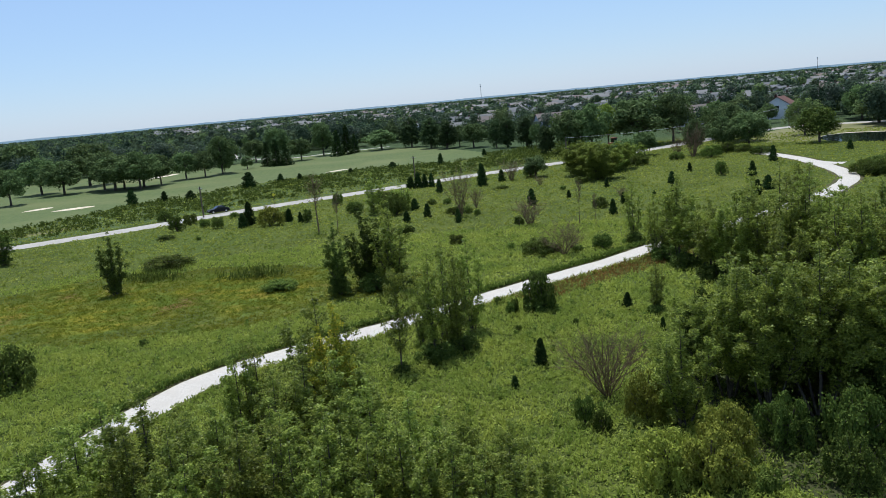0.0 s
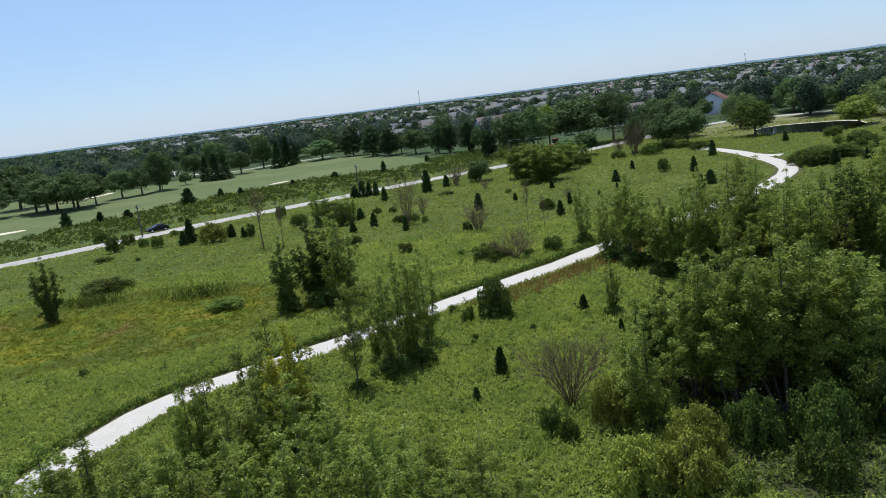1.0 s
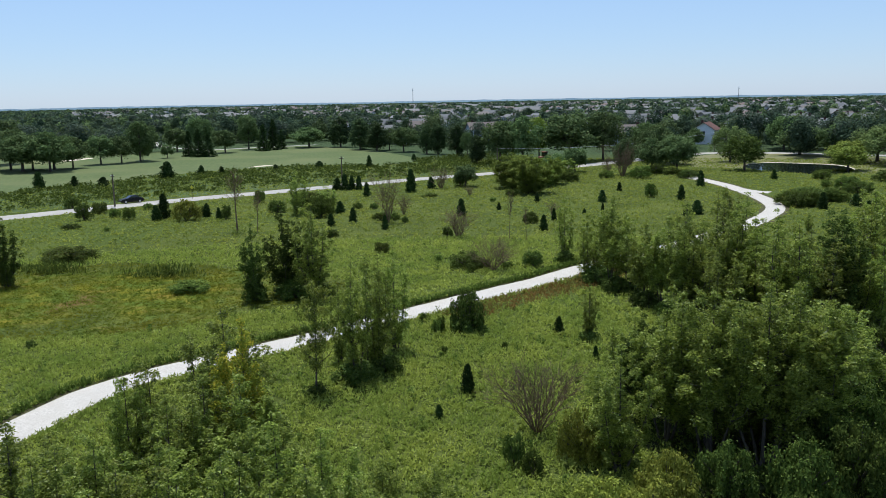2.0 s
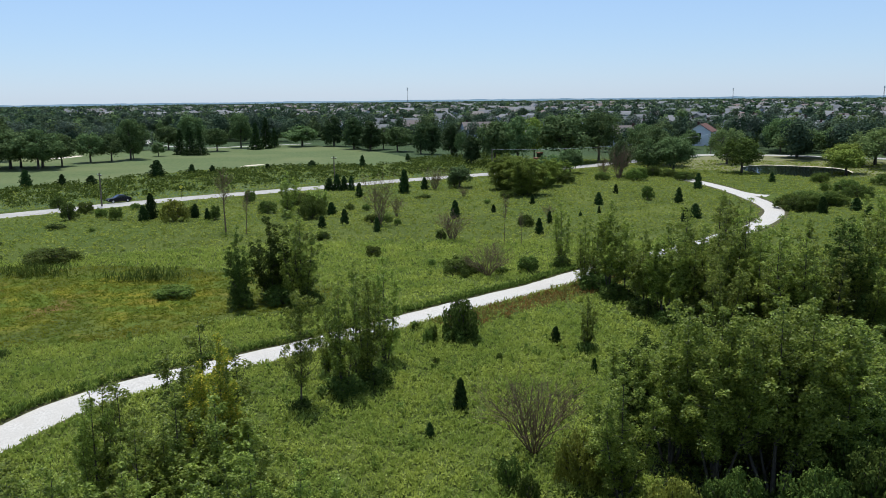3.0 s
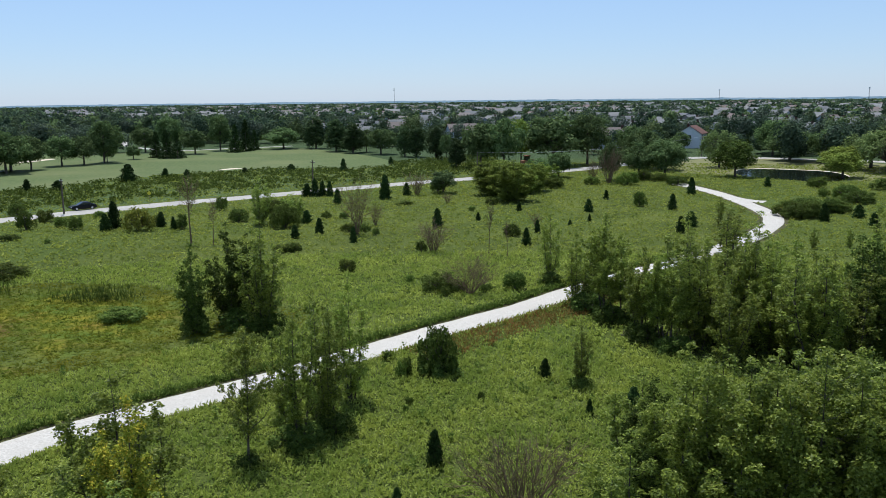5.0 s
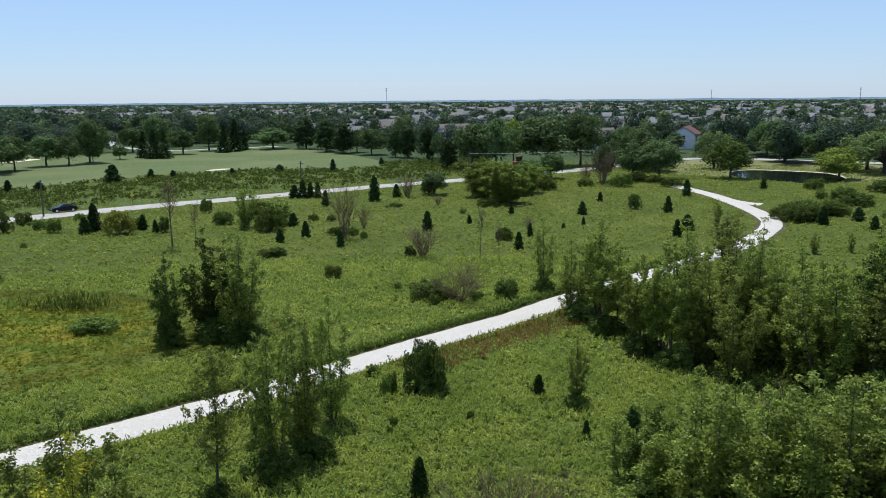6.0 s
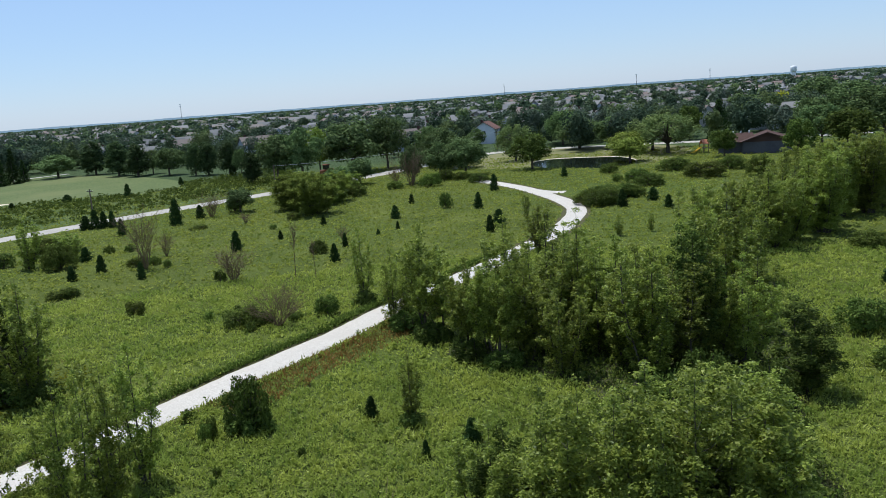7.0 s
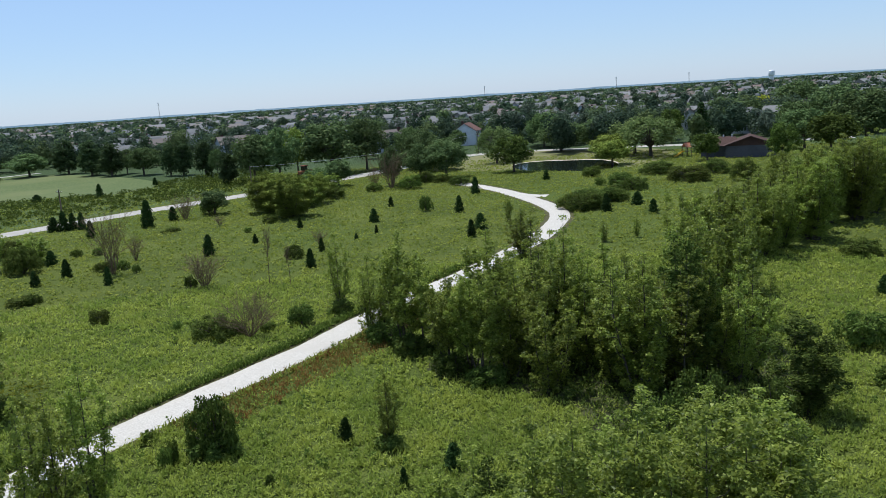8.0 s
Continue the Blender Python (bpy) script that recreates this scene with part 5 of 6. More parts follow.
spots.sort(key=lambda p: p[0] ** 2 + p[1] ** 2)
for k, p in enumerate(spots[:70]):
    house(p[0], p[1], 20 + 90 * rng.integers(0, 4) + rng.normal() * 6, int(rng.choice([0, 1, 2, 3], p=[0.35, 0.3, 0.2, 0.15])))
FAR_SIDING = islands("far_siding", [(0.38, 0.38, 0.39), (0.33, 0.31, 0.28), (0.32, 0.34, 0.38), (0.46, 0.46, 0.48), (0.28, 0.25, 0.22)])
FAR_SHINGLE = islands("far_shingles", [(0.1, 0.098, 0.092), (0.12, 0.116, 0.108), (0.11, 0.092, 0.076), (0.08, 0.08, 0.08), (0.14, 0.135, 0.125), (0.115, 0.075, 0.06)])
wall_buf, roof_buf = Buffer(), Buffer()
for p in spots[70:]:
    w, d, z, rise = rng.uniform(10, 14), rng.uniform(8, 10), rng.choice([3.0, 5.3, 5.3]), rng.uniform(2.2, 3.0)
    a = radians(20 + 90 * rng.integers(0, 2) + rng.normal() * 6)
    rot = np.array([[math.cos(a), -math.sin(a)], [math.sin(a), math.cos(a)]])

    def laid(pts):
        pts = np.array(pts, float)
        return np.column_stack([pts[:, :2] @ rot.T + p, pts[:, 2]])

    x, y, o = w / 2, d / 2, 0.5
    wall_buf.add(laid([(-x, -y, 0), (x, -y, 0), (x, y, 0), (-x, y, 0), (-x, -y, z), (x, -y, z), (x, y, z), (-x, y, z)]), [(0, 1, 5, 4), (1, 2, 6, 5), (2, 3, 7, 6), (3, 0, 4, 7)])
    wall_buf.add(laid([(-x, -y, z), (-x, y, z), (-x, 0, z + rise), (x, -y, z), (x, y, z), (x, 0, z + rise)]), [(0, 2, 1), (3, 4, 5)])
    lowz = z - rise / y * o
    roof_buf.add(laid([(-x - o, 0, z + rise + 0.15), (x + o, 0, z + rise + 0.15), (x + o, -y - o, lowz + 0.15), (-x - o, -y - o, lowz + 0.15), (x + o, y + o, lowz + 0.15), (-x - o, y + o, lowz + 0.15)]),
                 [(0, 3, 2, 1), (0, 1, 4, 5)])
far_houses = tagged(new("distant_houses", wall_buf.mesh("distant_houses", FAR_SIDING)), "many pale suburban houses in the distance", "houses", kind="stuff")
piece("roofs", roof_buf.mesh("roofs", FAR_SHINGLE), far_houses)

# ---------------------------------------------------------------- far woods
HOUSE_XY = np.array(HOUSE_SPOTS + [tuple(p) for p in spots[70:]])


def long_building(x, y, turn, length, deep, high, roof, label):
    """A flat-roofed commercial building with a parapet and a row of shop windows."""
    ob = new("commercial_building")
    part("wall", box(bmesh.new(), -length / 2, length / 2, -deep / 2, deep / 2, 0, high), FAR_WALL, ob)
    part("roof", box(bmesh.new(), -length / 2 - 0.3, length / 2 + 0.3, -deep / 2 - 0.3, deep / 2 + 0.3, high, high + 0.5, 0.05), roof, ob)
    for k in range(int(length / 7)):
        part("window", box(bmesh.new(), -length / 2 + 2 + 7 * k, -length / 2 + 6 + 7 * k, -deep / 2 - 0.05, -deep / 2 + 0.02, 0.8, 3.0), GLASS, ob)
    for k in range(3):
        part("roof_unit", box(bmesh.new(), -length * 0.3 + k * length * 0.28, -length * 0.3 + k * length * 0.28 + 2.5, -1, 1.5, high + 0.5, high + 1.9, 0.05), FAR_WALL, ob)
    ob.matrix_basis = pose(x, y, 0, 0, 0, turn)
    tagged(ob, label, "building", "commercial buildings")


FAR_WALL = surface("pale_block_wall", (0.4, 0.38, 0.35), (0.48, 0.46, 0.42), (0.36, 0.34, 0.31), 2.0, 0.2)
PALE_ROOF = surface("white_membrane_roof", (0.68, 0.68, 0.67), (0.76, 0.76, 0.75), (0.6, 0.6, 0.58), 1.0, 0.1)
GREY_ROOF = surface("grey_gravel_roof", (0.3, 0.29, 0.27), (0.38, 0.37, 0.35), (0.27, 0.26, 0.24), 2.0, 0.1)
long_building(402, 458, -40, 84, 26, 6.0, PALE_ROOF, "long low commercial building with a white flat roof")
long_building(394, 546, -35, 70, 30, 6.0, GREY_ROOF, "long low commercial building with a grey flat roof")
HOUSE_XY = np.concatenate([HOUSE_XY, [(402 + k * 11.0, 458 - k * 9.5) for k in range(-4, 5)], [(394 + k * 11.0, 546 - k * 8.0) for k in range(-3, 4)]])


# the blue and grey tones carry painted haze for the distant trees
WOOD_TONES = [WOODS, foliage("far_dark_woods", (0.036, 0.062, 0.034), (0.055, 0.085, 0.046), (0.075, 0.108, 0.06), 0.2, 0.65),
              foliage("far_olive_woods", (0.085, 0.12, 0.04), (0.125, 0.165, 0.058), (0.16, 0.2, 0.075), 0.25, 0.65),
              foliage("haze_grey_woods", (0.07, 0.095, 0.062), (0.1, 0.13, 0.085), (0.13, 0.16, 0.1), 0.25, 0.65)]


def woods(name, xy, quads, high, wide, size, seed, label, lobes=4):
    """Uncountable trees, each of a few leafy lobes, in four tones of green."""
    rng = np.random.default_rng(seed)
    tone = rng.choice(4, len(xy), p=[0.36, 0.34, 0.14, 0.16])
    for t in range(4):
        at = xy[tone == t]
        n = len(at)
        h, w = high * rng.uniform(0.6, 1.3, n), wide * rng.uniform(0.65, 1.3, n)
        hub = np.concatenate([at, (h * 0.56)[:, None]], 1)[:, None]
        if lobes > 1:
            push = rng.normal(size=(n, lobes, 3))
            push /= np.linalg.norm(push, axis=2, keepdims=True)
            hub = hub + push * np.stack([w * 0.27, w * 0.27, h * 0.24], 1)[:, None]
            w, h = w * 0.62, h * 0.6
        hub = np.repeat(hub, quads // lobes, axis=1)
        u = rng.normal(size=(n, hub.shape[1], 3))
        u /= np.linalg.norm(u, axis=2, keepdims=True)
        c = hub + u * rng.uniform(0.7, 1.0, (*u.shape[:2], 1)) * np.stack([w / 2, w / 2, h * 0.42], 1)[:, None]
        c = c.reshape(-1, 3)
        c[:, 2] = np.maximum(c[:, 2], 0.4)
        c[:, 2] -= 0.0045 * np.maximum(0, np.hypot(c[:, 0], c[:, 1] - 60) - 1400)
        buf = Buffer()
        buf.leaves(c, size, rng, 0.4, 0.42, out=u.reshape(-1, 3) * 3.0)
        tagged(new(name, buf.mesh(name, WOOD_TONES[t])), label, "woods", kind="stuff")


def clear_of_homes(xy, gap):
    keep = np.ones(len(xy), bool)
    for q in HOUSE_XY:
        keep &= ((xy - q) ** 2).sum(1) > gap**2
    return keep


def open_yards(xy):
    """Keeps the street and the front yards of the nearest houses free of trees."""
    keep = np.ones(len(xy), bool)
    for q in NAMED[:1]:
        q = np.array(q)
        way = -q / np.linalg.norm(q)
        u = (xy - q) @ way
        keep &= (u < 0) | (u > 36) | (np.linalg.norm(xy - q - u[:, None] * way, axis=1) > 7.5)
    return keep


rng = np.random.default_rng(31)
first = sector(3600, 262, 640, rng, -40, 48)
a, r = np.degrees(np.arctan2(first[:, 0], first[:, 1])), np.hypot(first[:, 0], first[:, 1])
keep = np.where(a < -14, r > 270, np.where(a < 10, r > 345, np.where(a < 22, r > 300, r > 262)))
keep &= ~inside(first, FAIRWAY) & (away(first, ROAD) > 9) & clear_of_homes(first, 9.5) & open_yards(first) & (away(first, CART) > 17) & ((a < -5) | (rng.random(len(first)) < np.where(r < 380, np.where(a > 9, 0.8, 0.6), 0.6)))
close_by = (r < 420)[keep]
first = first[keep]
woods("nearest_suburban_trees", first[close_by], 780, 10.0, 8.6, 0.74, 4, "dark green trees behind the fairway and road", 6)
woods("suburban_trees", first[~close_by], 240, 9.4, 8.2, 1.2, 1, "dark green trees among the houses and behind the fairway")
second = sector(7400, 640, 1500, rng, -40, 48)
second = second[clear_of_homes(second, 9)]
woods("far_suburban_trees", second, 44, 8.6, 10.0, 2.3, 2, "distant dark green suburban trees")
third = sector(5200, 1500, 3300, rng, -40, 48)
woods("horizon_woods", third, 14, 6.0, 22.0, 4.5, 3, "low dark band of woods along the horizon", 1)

# the land at the horizon, its blue haze painted on as a glow
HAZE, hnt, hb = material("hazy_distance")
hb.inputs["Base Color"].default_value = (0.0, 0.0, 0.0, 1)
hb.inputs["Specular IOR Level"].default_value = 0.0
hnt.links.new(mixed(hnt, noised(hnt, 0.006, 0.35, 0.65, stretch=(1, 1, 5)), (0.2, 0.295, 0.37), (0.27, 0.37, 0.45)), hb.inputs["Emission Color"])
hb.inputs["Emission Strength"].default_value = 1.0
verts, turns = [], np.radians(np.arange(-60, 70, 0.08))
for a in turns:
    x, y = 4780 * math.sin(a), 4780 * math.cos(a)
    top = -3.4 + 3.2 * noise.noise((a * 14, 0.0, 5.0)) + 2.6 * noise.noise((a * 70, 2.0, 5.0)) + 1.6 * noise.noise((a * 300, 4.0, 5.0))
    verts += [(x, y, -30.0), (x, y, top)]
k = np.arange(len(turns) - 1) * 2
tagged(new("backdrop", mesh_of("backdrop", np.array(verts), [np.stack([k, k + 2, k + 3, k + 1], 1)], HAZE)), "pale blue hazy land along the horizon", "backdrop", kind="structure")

# ---------------------------------------------------------------- park building, play set, car, poles, towers
def park_building():
    ob = new("park_building")
    turned = Matrix.Rotation(math.pi / 2, 3, "Z")
    bm = walls(bmesh.new(), 9.0, 11.5, 2.9, 2.0)
    bmesh.ops.rotate(bm, verts=bm.verts, matrix=turned)
    part("wall", bm, DARK_WALL, ob, "slate grey board wall")
    bm = gable(bmesh.new(), 9.0, 11.5, 2.9, 2.0, 0.6, 0.2)
    bmesh.ops.rotate(bm, verts=bm.verts, matrix=turned)
    part("roof", bm, BROWN_SHINGLE, ob, "brown shingled gable roof")
    # dark panel added for the shadow under the front gable
    bm = bmesh.new()
    tri = [bm.verts.new(p) for p in ((-5.6, -4.56, 2.85), (5.6, -4.56, 2.85), (0, -4.56, 4.82), (-5.6, -4.50, 2.85), (5.6, -4.50, 2.85), (0, -4.50, 4.82))]
    for f in ((0, 1, 2), (5, 4, 3), (0, 3, 4, 1), (1, 4, 5, 2), (2, 5, 3, 0)):
        bm.faces.new([tri[k] for k in f])
    part("gable_shade_panel", bm, BROWN_SHINGLE, ob, "dark brown panel standing for the gable's shadow")
    part("wing_wall", box(bmesh.new(), -11.5, -5.76, -1.5, 6.5, 0, 2.8), DARK_WALL, ob)
    bm = bmesh.new()
    eaves = [bm.verts.new(p) for p in ((-12.1, -2.1, 2.75), (-2.0, -2.1, 2.75), (-2.0, 7.1, 2.75), (-12.1, 7.1, 2.75))]
    ridge = [bm.verts.new((-8.6, 2.5, 4.75)), bm.verts.new((-3.5, 2.5, 4.75))]
    for f in ((eaves[0], eaves[1], ridge[1], ridge[0]), (eaves[2], eaves[3], ridge[0], ridge[1]), (eaves[1], eaves[2], ridge[1]), (eaves[3], eaves[0], ridge[0]), tuple(reversed(eaves))):
        bm.faces.new(f)
    part("wing_roof", bm, BROWN_SHINGLE, ob, "brown shingled hip roof")
    for x in (-8.2, -6.4, -4.4):
        part("vent", box(bmesh.new(), x, x + 0.35, 2.3, 2.65, 4.6, 5.2), TRIM, ob)
    part("chimney", box(bmesh.new(), -11.2, -10.2, 3.0, 4.0, 2.8, 5.6), DARK_WALL, ob)
    ob.matrix_basis = pose(130.5, 197.0, 0, 0, 0, -34)
    tagged(ob, "low slate grey park building with brown shingled roofs", "building")


def loader():
    """A small orange machine parked beyond the road."""
    ORANGE = surface("faded_orange_paint", (0.24, 0.075, 0.028), (0.3, 0.1, 0.038), (0.18, 0.065, 0.03), 4.0, 0.8, 0.5, 0.05)
    RUBBER = surface("machine_rubber", (0.02, 0.02, 0.02), (0.03, 0.03, 0.03), (0.045, 0.04, 0.035), 20.0, 2.0)
    ob = new("loader")
    part("body", box(bmesh.new(), -1.6, 1.2, -0.8, 0.8, 0.7, 1.7, 0.12), ORANGE, ob)
    part("cab", box(bmesh.new(), -0.5, 0.8, -0.7, 0.7, 1.7, 2.9, 0.08), GLASS, ob, "dark glass cab")
    part("cab_roof", box(bmesh.new(), -0.65, 0.95, -0.8, 0.8, 2.88, 3.15, 0.06), ORANGE, ob, "orange cab roof")
    for y in (-0.6, 0.6):
        buf = Buffer()
        buf.tube([(0.6, y, 1.6), (1.9, y, 1.9), (2.6, y, 0.9)], [0.12, 0.11, 0.1], 6)
        piece("arm", buf.mesh("arm", ORANGE), ob)
    part("bucket", box(bmesh.new(), 2.5, 3.3, -1.0, 1.0, 0.15, 0.95, 0.1), DARK_WALL, ob, "dark steel bucket")
    for x in (-1.0, 0.9):
        for y in (-0.9, 0.9):
            bm = bmesh.new()
            bmesh.ops.create_cone(bm, cap_ends=True, segments=18, radius1=0.55, radius2=0.55, depth=0.4, matrix=Matrix.Translation((x, y, 0.55)) @ Matrix.Rotation(math.pi / 2, 4, "X"))
            part("wheel", bm, RUBBER, ob)
    ob.matrix_basis = pose(26.6, 248.0, 0.02, 0, 0, 25)
    tagged(ob, "faded orange wheel loader parked among roadside brush", "loader")


def play_set():
    ORANGE = surface("orange_plastic", (0.5, 0.17, 0.07), (0.58, 0.22, 0.1), (0.42, 0.15, 0.07), 4.0, 0.8, 0.45, 0.05)
    YELLOW = surface("yellow_plastic", (0.80, 0.50, 0.03), (0.85, 0.56, 0.05), (0.7, 0.42, 0.04), 4.0, 0.8, 0.4, 0.05)
    ob = new("play_set")
    for x in (-0.8, 0.8):
        for y in (-0.8, 0.8):
            part("post", box(bmesh.new(), x - 0.07, x + 0.07, y - 0.07, y + 0.07, 0, 2.6, 0.01), POLE_WOOD, ob)
    part("deck", box(bmesh.new(), -0.9, 0.9, -0.9, 0.9, 1.2, 1.3), POLE_WOOD, ob)
    part("canopy", gable(bmesh.new(), 1.6, 1.6, 2.4, 0.95, 0.12, 0.05), ORANGE, ob, "orange peaked canopy")
    bm = bmesh.new()
    prof = [(0.0, 1.25), (0.6, 1.15), (1.8, 0.45), (2.5, 0.2), (2.9, 0.2)]
    rows_ = [[bm.verts.new((-0.9 - x, yy, z + dz)) for yy, dz in ((-0.32, 0.2), (-0.28, 0), (0.28, 0), (0.32, 0.2))] for x, z in prof]
    for p, q in zip(rows_, rows_[1:]):
        for k in range(3):
            bm.faces.new((p[k], p[k + 1], q[k + 1], q[k]))
    sl = part("slide", bm, YELLOW, ob, "yellow plastic slide")
    solid = sl.modifiers.new("thick", "SOLIDIFY")
    solid.thickness = 0.05
    part("swing_beam", box(bmesh.new(), 0.9, 3.6, -0.06, 0.06, 2.2, 2.34, 0.01), POLE_WOOD, ob)
    for y in (-0.8, 0.8):
        buf = Buffer()
        buf.tube([(3.5, y, 0), (3.5, 0, 2.3)], [0.06, 0.06], 6)
        piece("swing_leg", buf.mesh("swing_leg", POLE_WOOD), ob)
    for x in (1.7, 2.7):
        buf = Buffer()
        for dx in (-0.22, 0.22):
            buf.tube([(x + dx, 0, 2.25), (x + dx, 0, 0.55)], [0.012, 0.012], 4)
        rope = piece("swing_rope", buf.mesh("swing_rope", DARK_WALL), ob)
        part("swing_seat", box(bmesh.new(), x - 0.24, x + 0.24, -0.1, 0.1, 0.5, 0.55), YELLOW, rope)
    ob.matrix_basis = pose(120.6, 209.6, 0.0, 0, 0, 5)
    tagged(ob, "wooden play set with orange canopy and yellow slide", "play set")


def parked_car():
    PAINT, nt, bsdf = material("black_car_paint")
    bsdf.inputs["Base Color"].default_value, bsdf.inputs["Roughness"].default_value = (0.006, 0.006, 0.006, 1), 0.45
    bsdf.inputs["Specular IOR Level"].default_value = 0.2
    TYRE = surface("tyre_rubber", (0.02, 0.02, 0.02), (0.03, 0.03, 0.03), (0.04, 0.038, 0.035), 20.0, 2.0)
    RIM = surface("alloy_rim", (0.45, 0.45, 0.46), (0.55, 0.55, 0.56), (0.4, 0.4, 0.4), 9.0, 2.0, 0.35, 0.05, metal=0.9)
    ob = new("car")

    def hull(sections):
        bm = bmesh.new()
        rings = []
        for x, half, z0, z1 in sections:
            rings.append([bm.verts.new(p) for p in ((x, -half, z0), (x, -half, z0 + 0.6 * (z1 - z0)), (x, -half * 0.88, z1), (x, half * 0.88, z1), (x, half, z0 + 0.6 * (z1 - z0)), (x, half, z0))])
        for p, q in zip(rings, rings[1:]):
            for k in range(6):
                bm.faces.new((p[k], p[(k + 1) % 6], q[(k + 1) % 6], q[k]))
        bm.faces.new(rings[0])
        bm.faces.new(list(reversed(rings[-1])))
        bmesh.ops.recalc_face_normals(bm, faces=bm.faces)
        return bm

    part("body", hull([(-2.3, 0.78, 0.35, 0.70), (-2.1, 0.86, 0.22, 0.92), (-1.2, 0.90, 0.20, 0.96), (0.9, 0.90, 0.20, 0.94), (1.9, 0.87, 0.22, 0.82), (2.3, 0.75, 0.35, 0.62)]), PAINT, ob)
    part("cabin", hull([(-1.75, 0.74, 0.93, 0.98), (-1.0, 0.74, 0.93, 1.40), (0.1, 0.74, 0.92, 1.44), (1.0, 0.74, 0.90, 0.95)]), GLASS, ob, "dark glass cabin windows")
    part("car_roof", box(bmesh.new(), -0.95, 0.1, -0.62, 0.62, 1.42, 1.47, 0.02), PAINT, ob)
    for x in (-1.4, 1.42):
        for y in (-0.86, 0.86):
            m = Matrix.Translation((x, y, 0.32)) @ Matrix.Rotation(math.pi / 2, 4, "X")
            bm = bmesh.new()
            bmesh.ops.create_cone(bm, cap_ends=True, segments=20, radius1=0.32, radius2=0.32, depth=0.2, matrix=m)
            wheel = part("wheel", bm, TYRE, ob)
            bm = bmesh.new()
            bmesh.ops.create_cone(bm, cap_ends=True, segments=14, radius1=0.2, radius2=0.18, depth=0.23, matrix=m)
            part("rim", bm, RIM, wheel)
    for y in (-0.6, 0.6):
        part("headlight", box(bmesh.new(), 2.18, 2.29, y - 0.16, y + 0.16, 0.55, 0.66, 0.02), RIM, ob)
        part("tail_light", box(bmesh.new(), -2.3, -2.2, y - 0.16, y + 0.16, 0.62, 0.76, 0.02), BROWN_SHINGLE, ob)
    ob.matrix_basis = pose(-64.9, 161.0, 0.11, 0, 0, 222)
    tagged(ob, "black sedan car on the road", "car")


def utility_pole(x, y, h, arms):
    ob = new("utility_pole")
    buf = Buffer()
    buf.tube([(0, 0, 0), (0, 0, h * 0.6), (0, 0, h)], [0.17, 0.15, 0.12], 8)
    piece("post", buf.mesh("post", POLE_WOOD, True), ob)
    if arms:
        part("crossarm", box(bmesh.new(), -1.1, 1.1, -0.06, 0.06, h - 0.55, h - 0.42, 0.01), POLE_WOOD, ob)
        for dx in (-0.95, -0.4, 0.4, 0.95):
            buf = Buffer()
            buf.tube([(dx, 0, h - 0.42), (dx, 0, h - 0.25)], [0.04, 0.03], 6)
            piece("insulator", buf.mesh("insulator", TRIM), ob)
    ob.matrix_basis = pose(x, y, 0, 0, 0, -50)
    tagged(ob, "weathered wooden utility pole beside the road", "utility pole", "utility poles")


park_building()
play_set()
parked_car()
loader()
POLES = [(-65.9, 155.2, 6.4, True), (-27.6, 199.0, 6.0, True), (10.8, 212.5, 6.6, False), (86.0, 277.0, 6.8, True)]
for p in POLES:
    utility_pole(*p)
WIRE = surface("pale_wire", (0.45, 0.45, 0.46), (0.52, 0.52, 0.53), (0.4, 0.4, 0.4), 9.0, 1.0, 0.5, 0.0)
for (x0, y0, h0, _), (x1, y1, h1, _) in zip(POLES[2:], POLES[3:]):
    buf = Buffer()
    u = np.linspace(0, 1, 24)
    buf.tube(np.column_stack([x0 + (x1 - x0) * u, y0 + (y1 - y0) * u, h0 - 0.2 + (h1 - h0) * u - 4 * 1.5 * u * (1 - u)]), np.full(24, 0.022), 4)
    tagged(new("overhead_wire", buf.mesh("overhead_wire", WIRE)), "pale overhead wire sagging between utility poles", "wire")


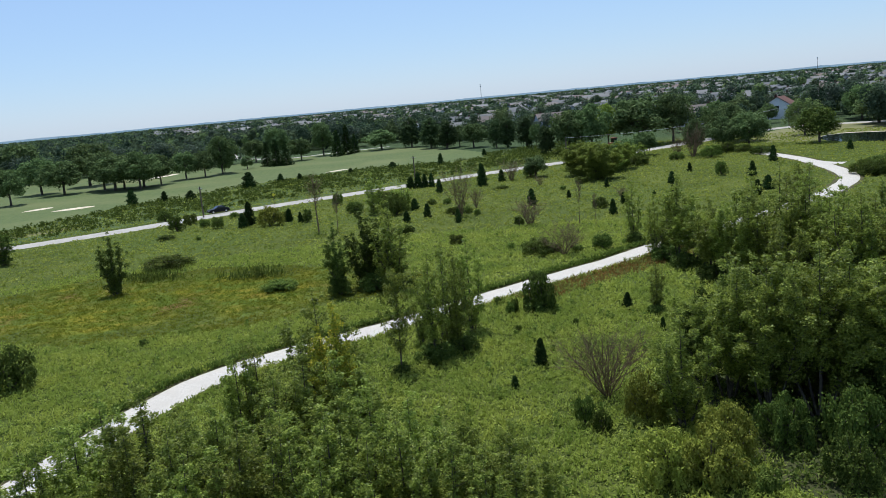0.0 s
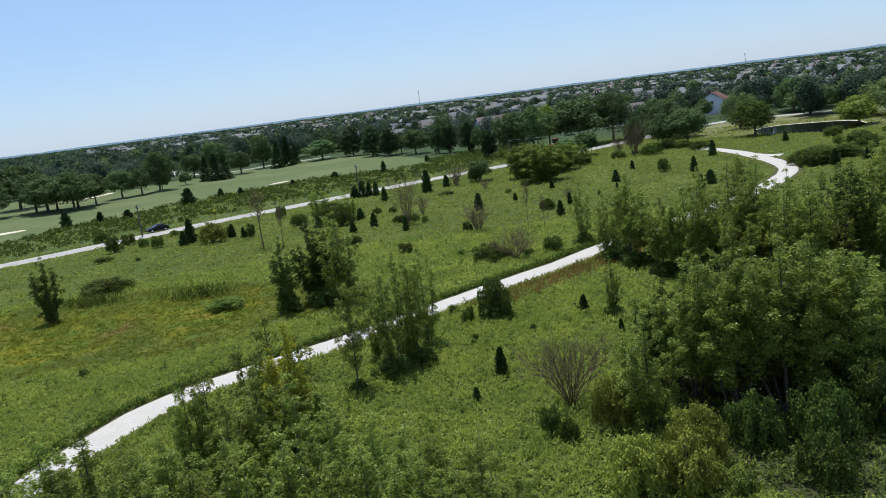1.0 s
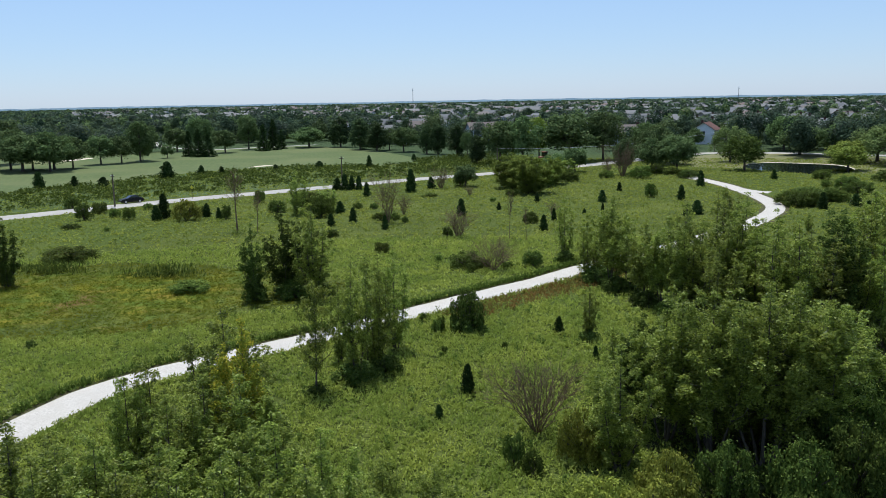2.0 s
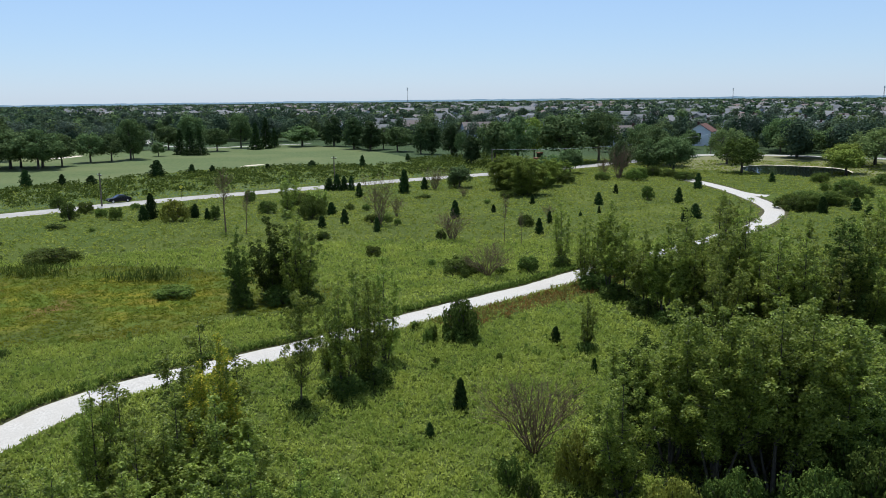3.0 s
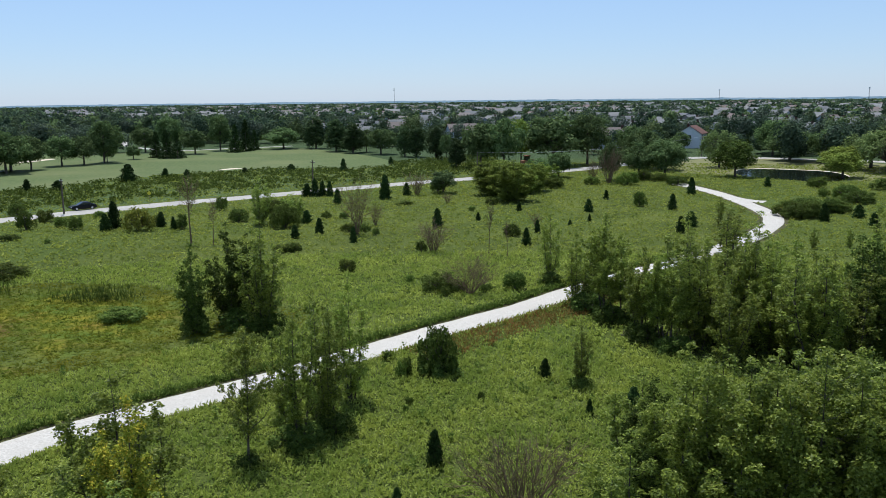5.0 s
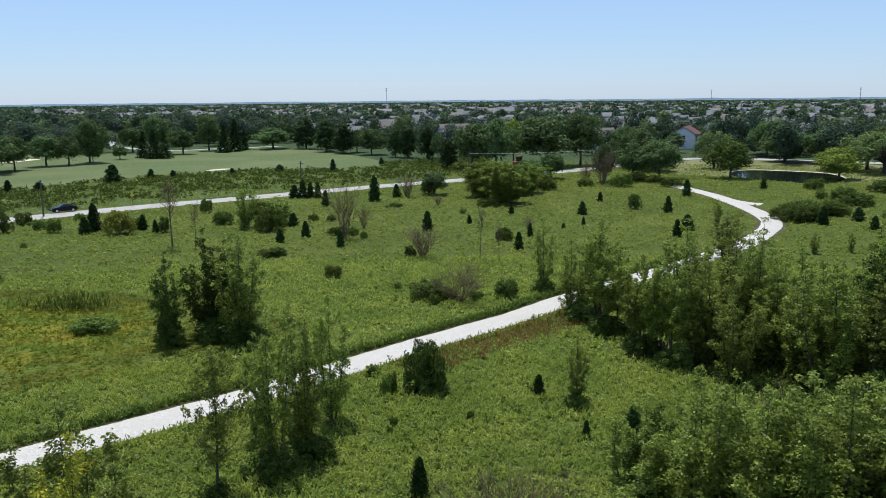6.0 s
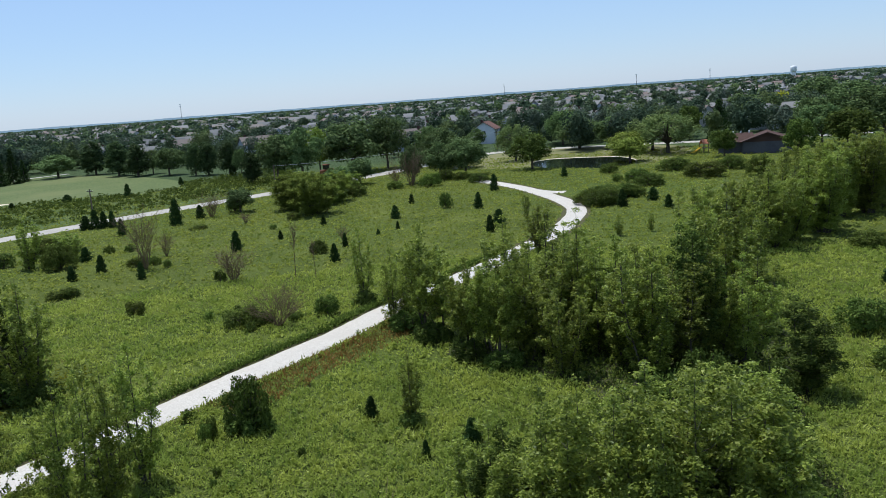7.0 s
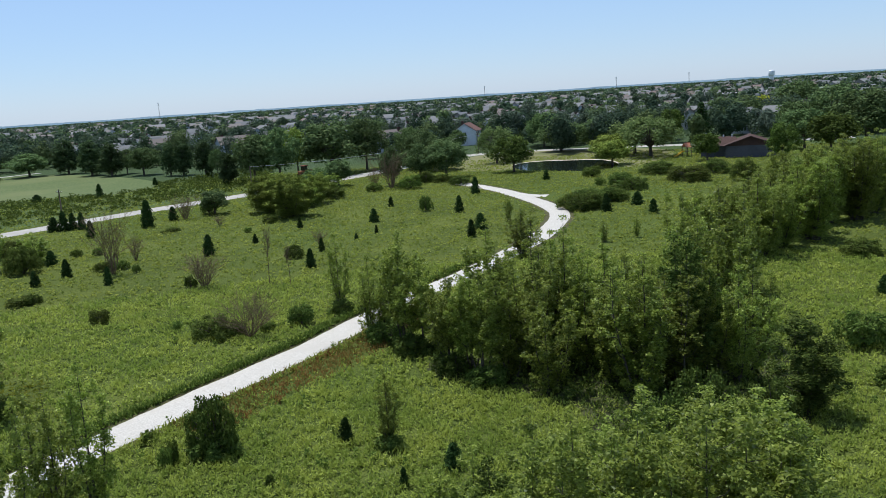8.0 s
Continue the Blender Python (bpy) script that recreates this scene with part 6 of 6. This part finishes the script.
def road_sign(x, y):
    ob = new("road_sign")
    YELLOW = surface("sign_yellow", (0.5, 0.46, 0.03), (0.56, 0.52, 0.04), (0.46, 0.42, 0.03), 6.0, 1.0, 0.4, 0.0)
    buf = Buffer()
    buf.tube([(0, 0, 0), (0, 0, 2.5)], [0.04, 0.04], 6)
    piece("post", buf.mesh("post", POLE_WOOD), ob)
    bm = box(bmesh.new(), -0.3, 0.3, -0.05, -0.03, -0.3, 0.3)
    bmesh.ops.rotate(bm, verts=bm.verts, matrix=Matrix.Rotation(math.pi / 4, 3, "Y"))
    bmesh.ops.translate(bm, verts=bm.verts, vec=(0, 0, 2.4))
    part("plate", bm, YELLOW, ob, "plain yellow diamond plate")
    ob.matrix_basis = pose(x, y, 0, 0, 0, 20)
    tagged(ob, "yellow diamond road sign on a post", "road sign")


road_sign(-54.3, 166.5)


def water_tower(x, y, tank, radius, foot, label):
    ob = new("water_tower")
    buf = Buffer()
    prof = [(tank * 0.45, radius * 0.35), (tank * 0.52, radius * 0.9), (tank * 0.6, radius), (tank * 0.9, radius), (tank * 0.97, radius * 0.8), (tank, 0.2)]
    buf.tube([(0, 0, z) for z, _ in prof], [r for _, r in prof], 20)
    piece("tank", buf.mesh("tank", TRIM, True), ob)
    buf = Buffer()
    buf.tube([(0, 0, 0), (0, 0, tank * 0.5)], [foot, foot * 0.85], 14)
    piece("column", buf.mesh("column", TRIM, True), ob)
    ob.matrix_basis = pose(x, y, far_fall(x, y))
    tagged(ob, label, "water tower")


def mast(x, y, h):
    ob = new("radio_mast")
    buf = Buffer()
    for a in range(3):
        c, s = math.cos(a * 2.094), math.sin(a * 2.094)
        buf.tube([(1.2 * c, 1.2 * s, 0), (0.5 * c, 0.5 * s, h)], [0.22, 0.18], 4)
    for k in range(9):
        z = h * k / 9
        buf.tube([(1.1, 0, z), (-0.5, 0.8, z + h / 9), (-0.5, -0.8, z + h / 9)], [0.12, 0.12, 0.12], 4)
    piece("lattice", buf.mesh("lattice", DARK_WALL), ob)
    for z in (h * 0.86, h * 0.97):
        buf = Buffer()
        buf.tube([(0, 0, z), (0, 0, z + 1.6)], [2.2, 2.2], 8)
        piece("antenna_ring", buf.mesh("antenna_ring", TRIM), ob)
    ob.matrix_basis = pose(x, y, far_fall(x, y))
    tagged(ob, "tall grey lattice radio mast on the horizon", "radio mast", "radio masts")


water_tower(1180, 1615, 25.0, 6.5, 5.2, "white water tower on the horizon")
water_tower(-1290, 1960, 30.0, 7.0, 2.2, "white water tower on a slim column at the horizon")
mast(-116, 2497, 48)
mast(941, 2847, 40)
mast(1400, 2300, 38)
mast(1010, 2000, 34)
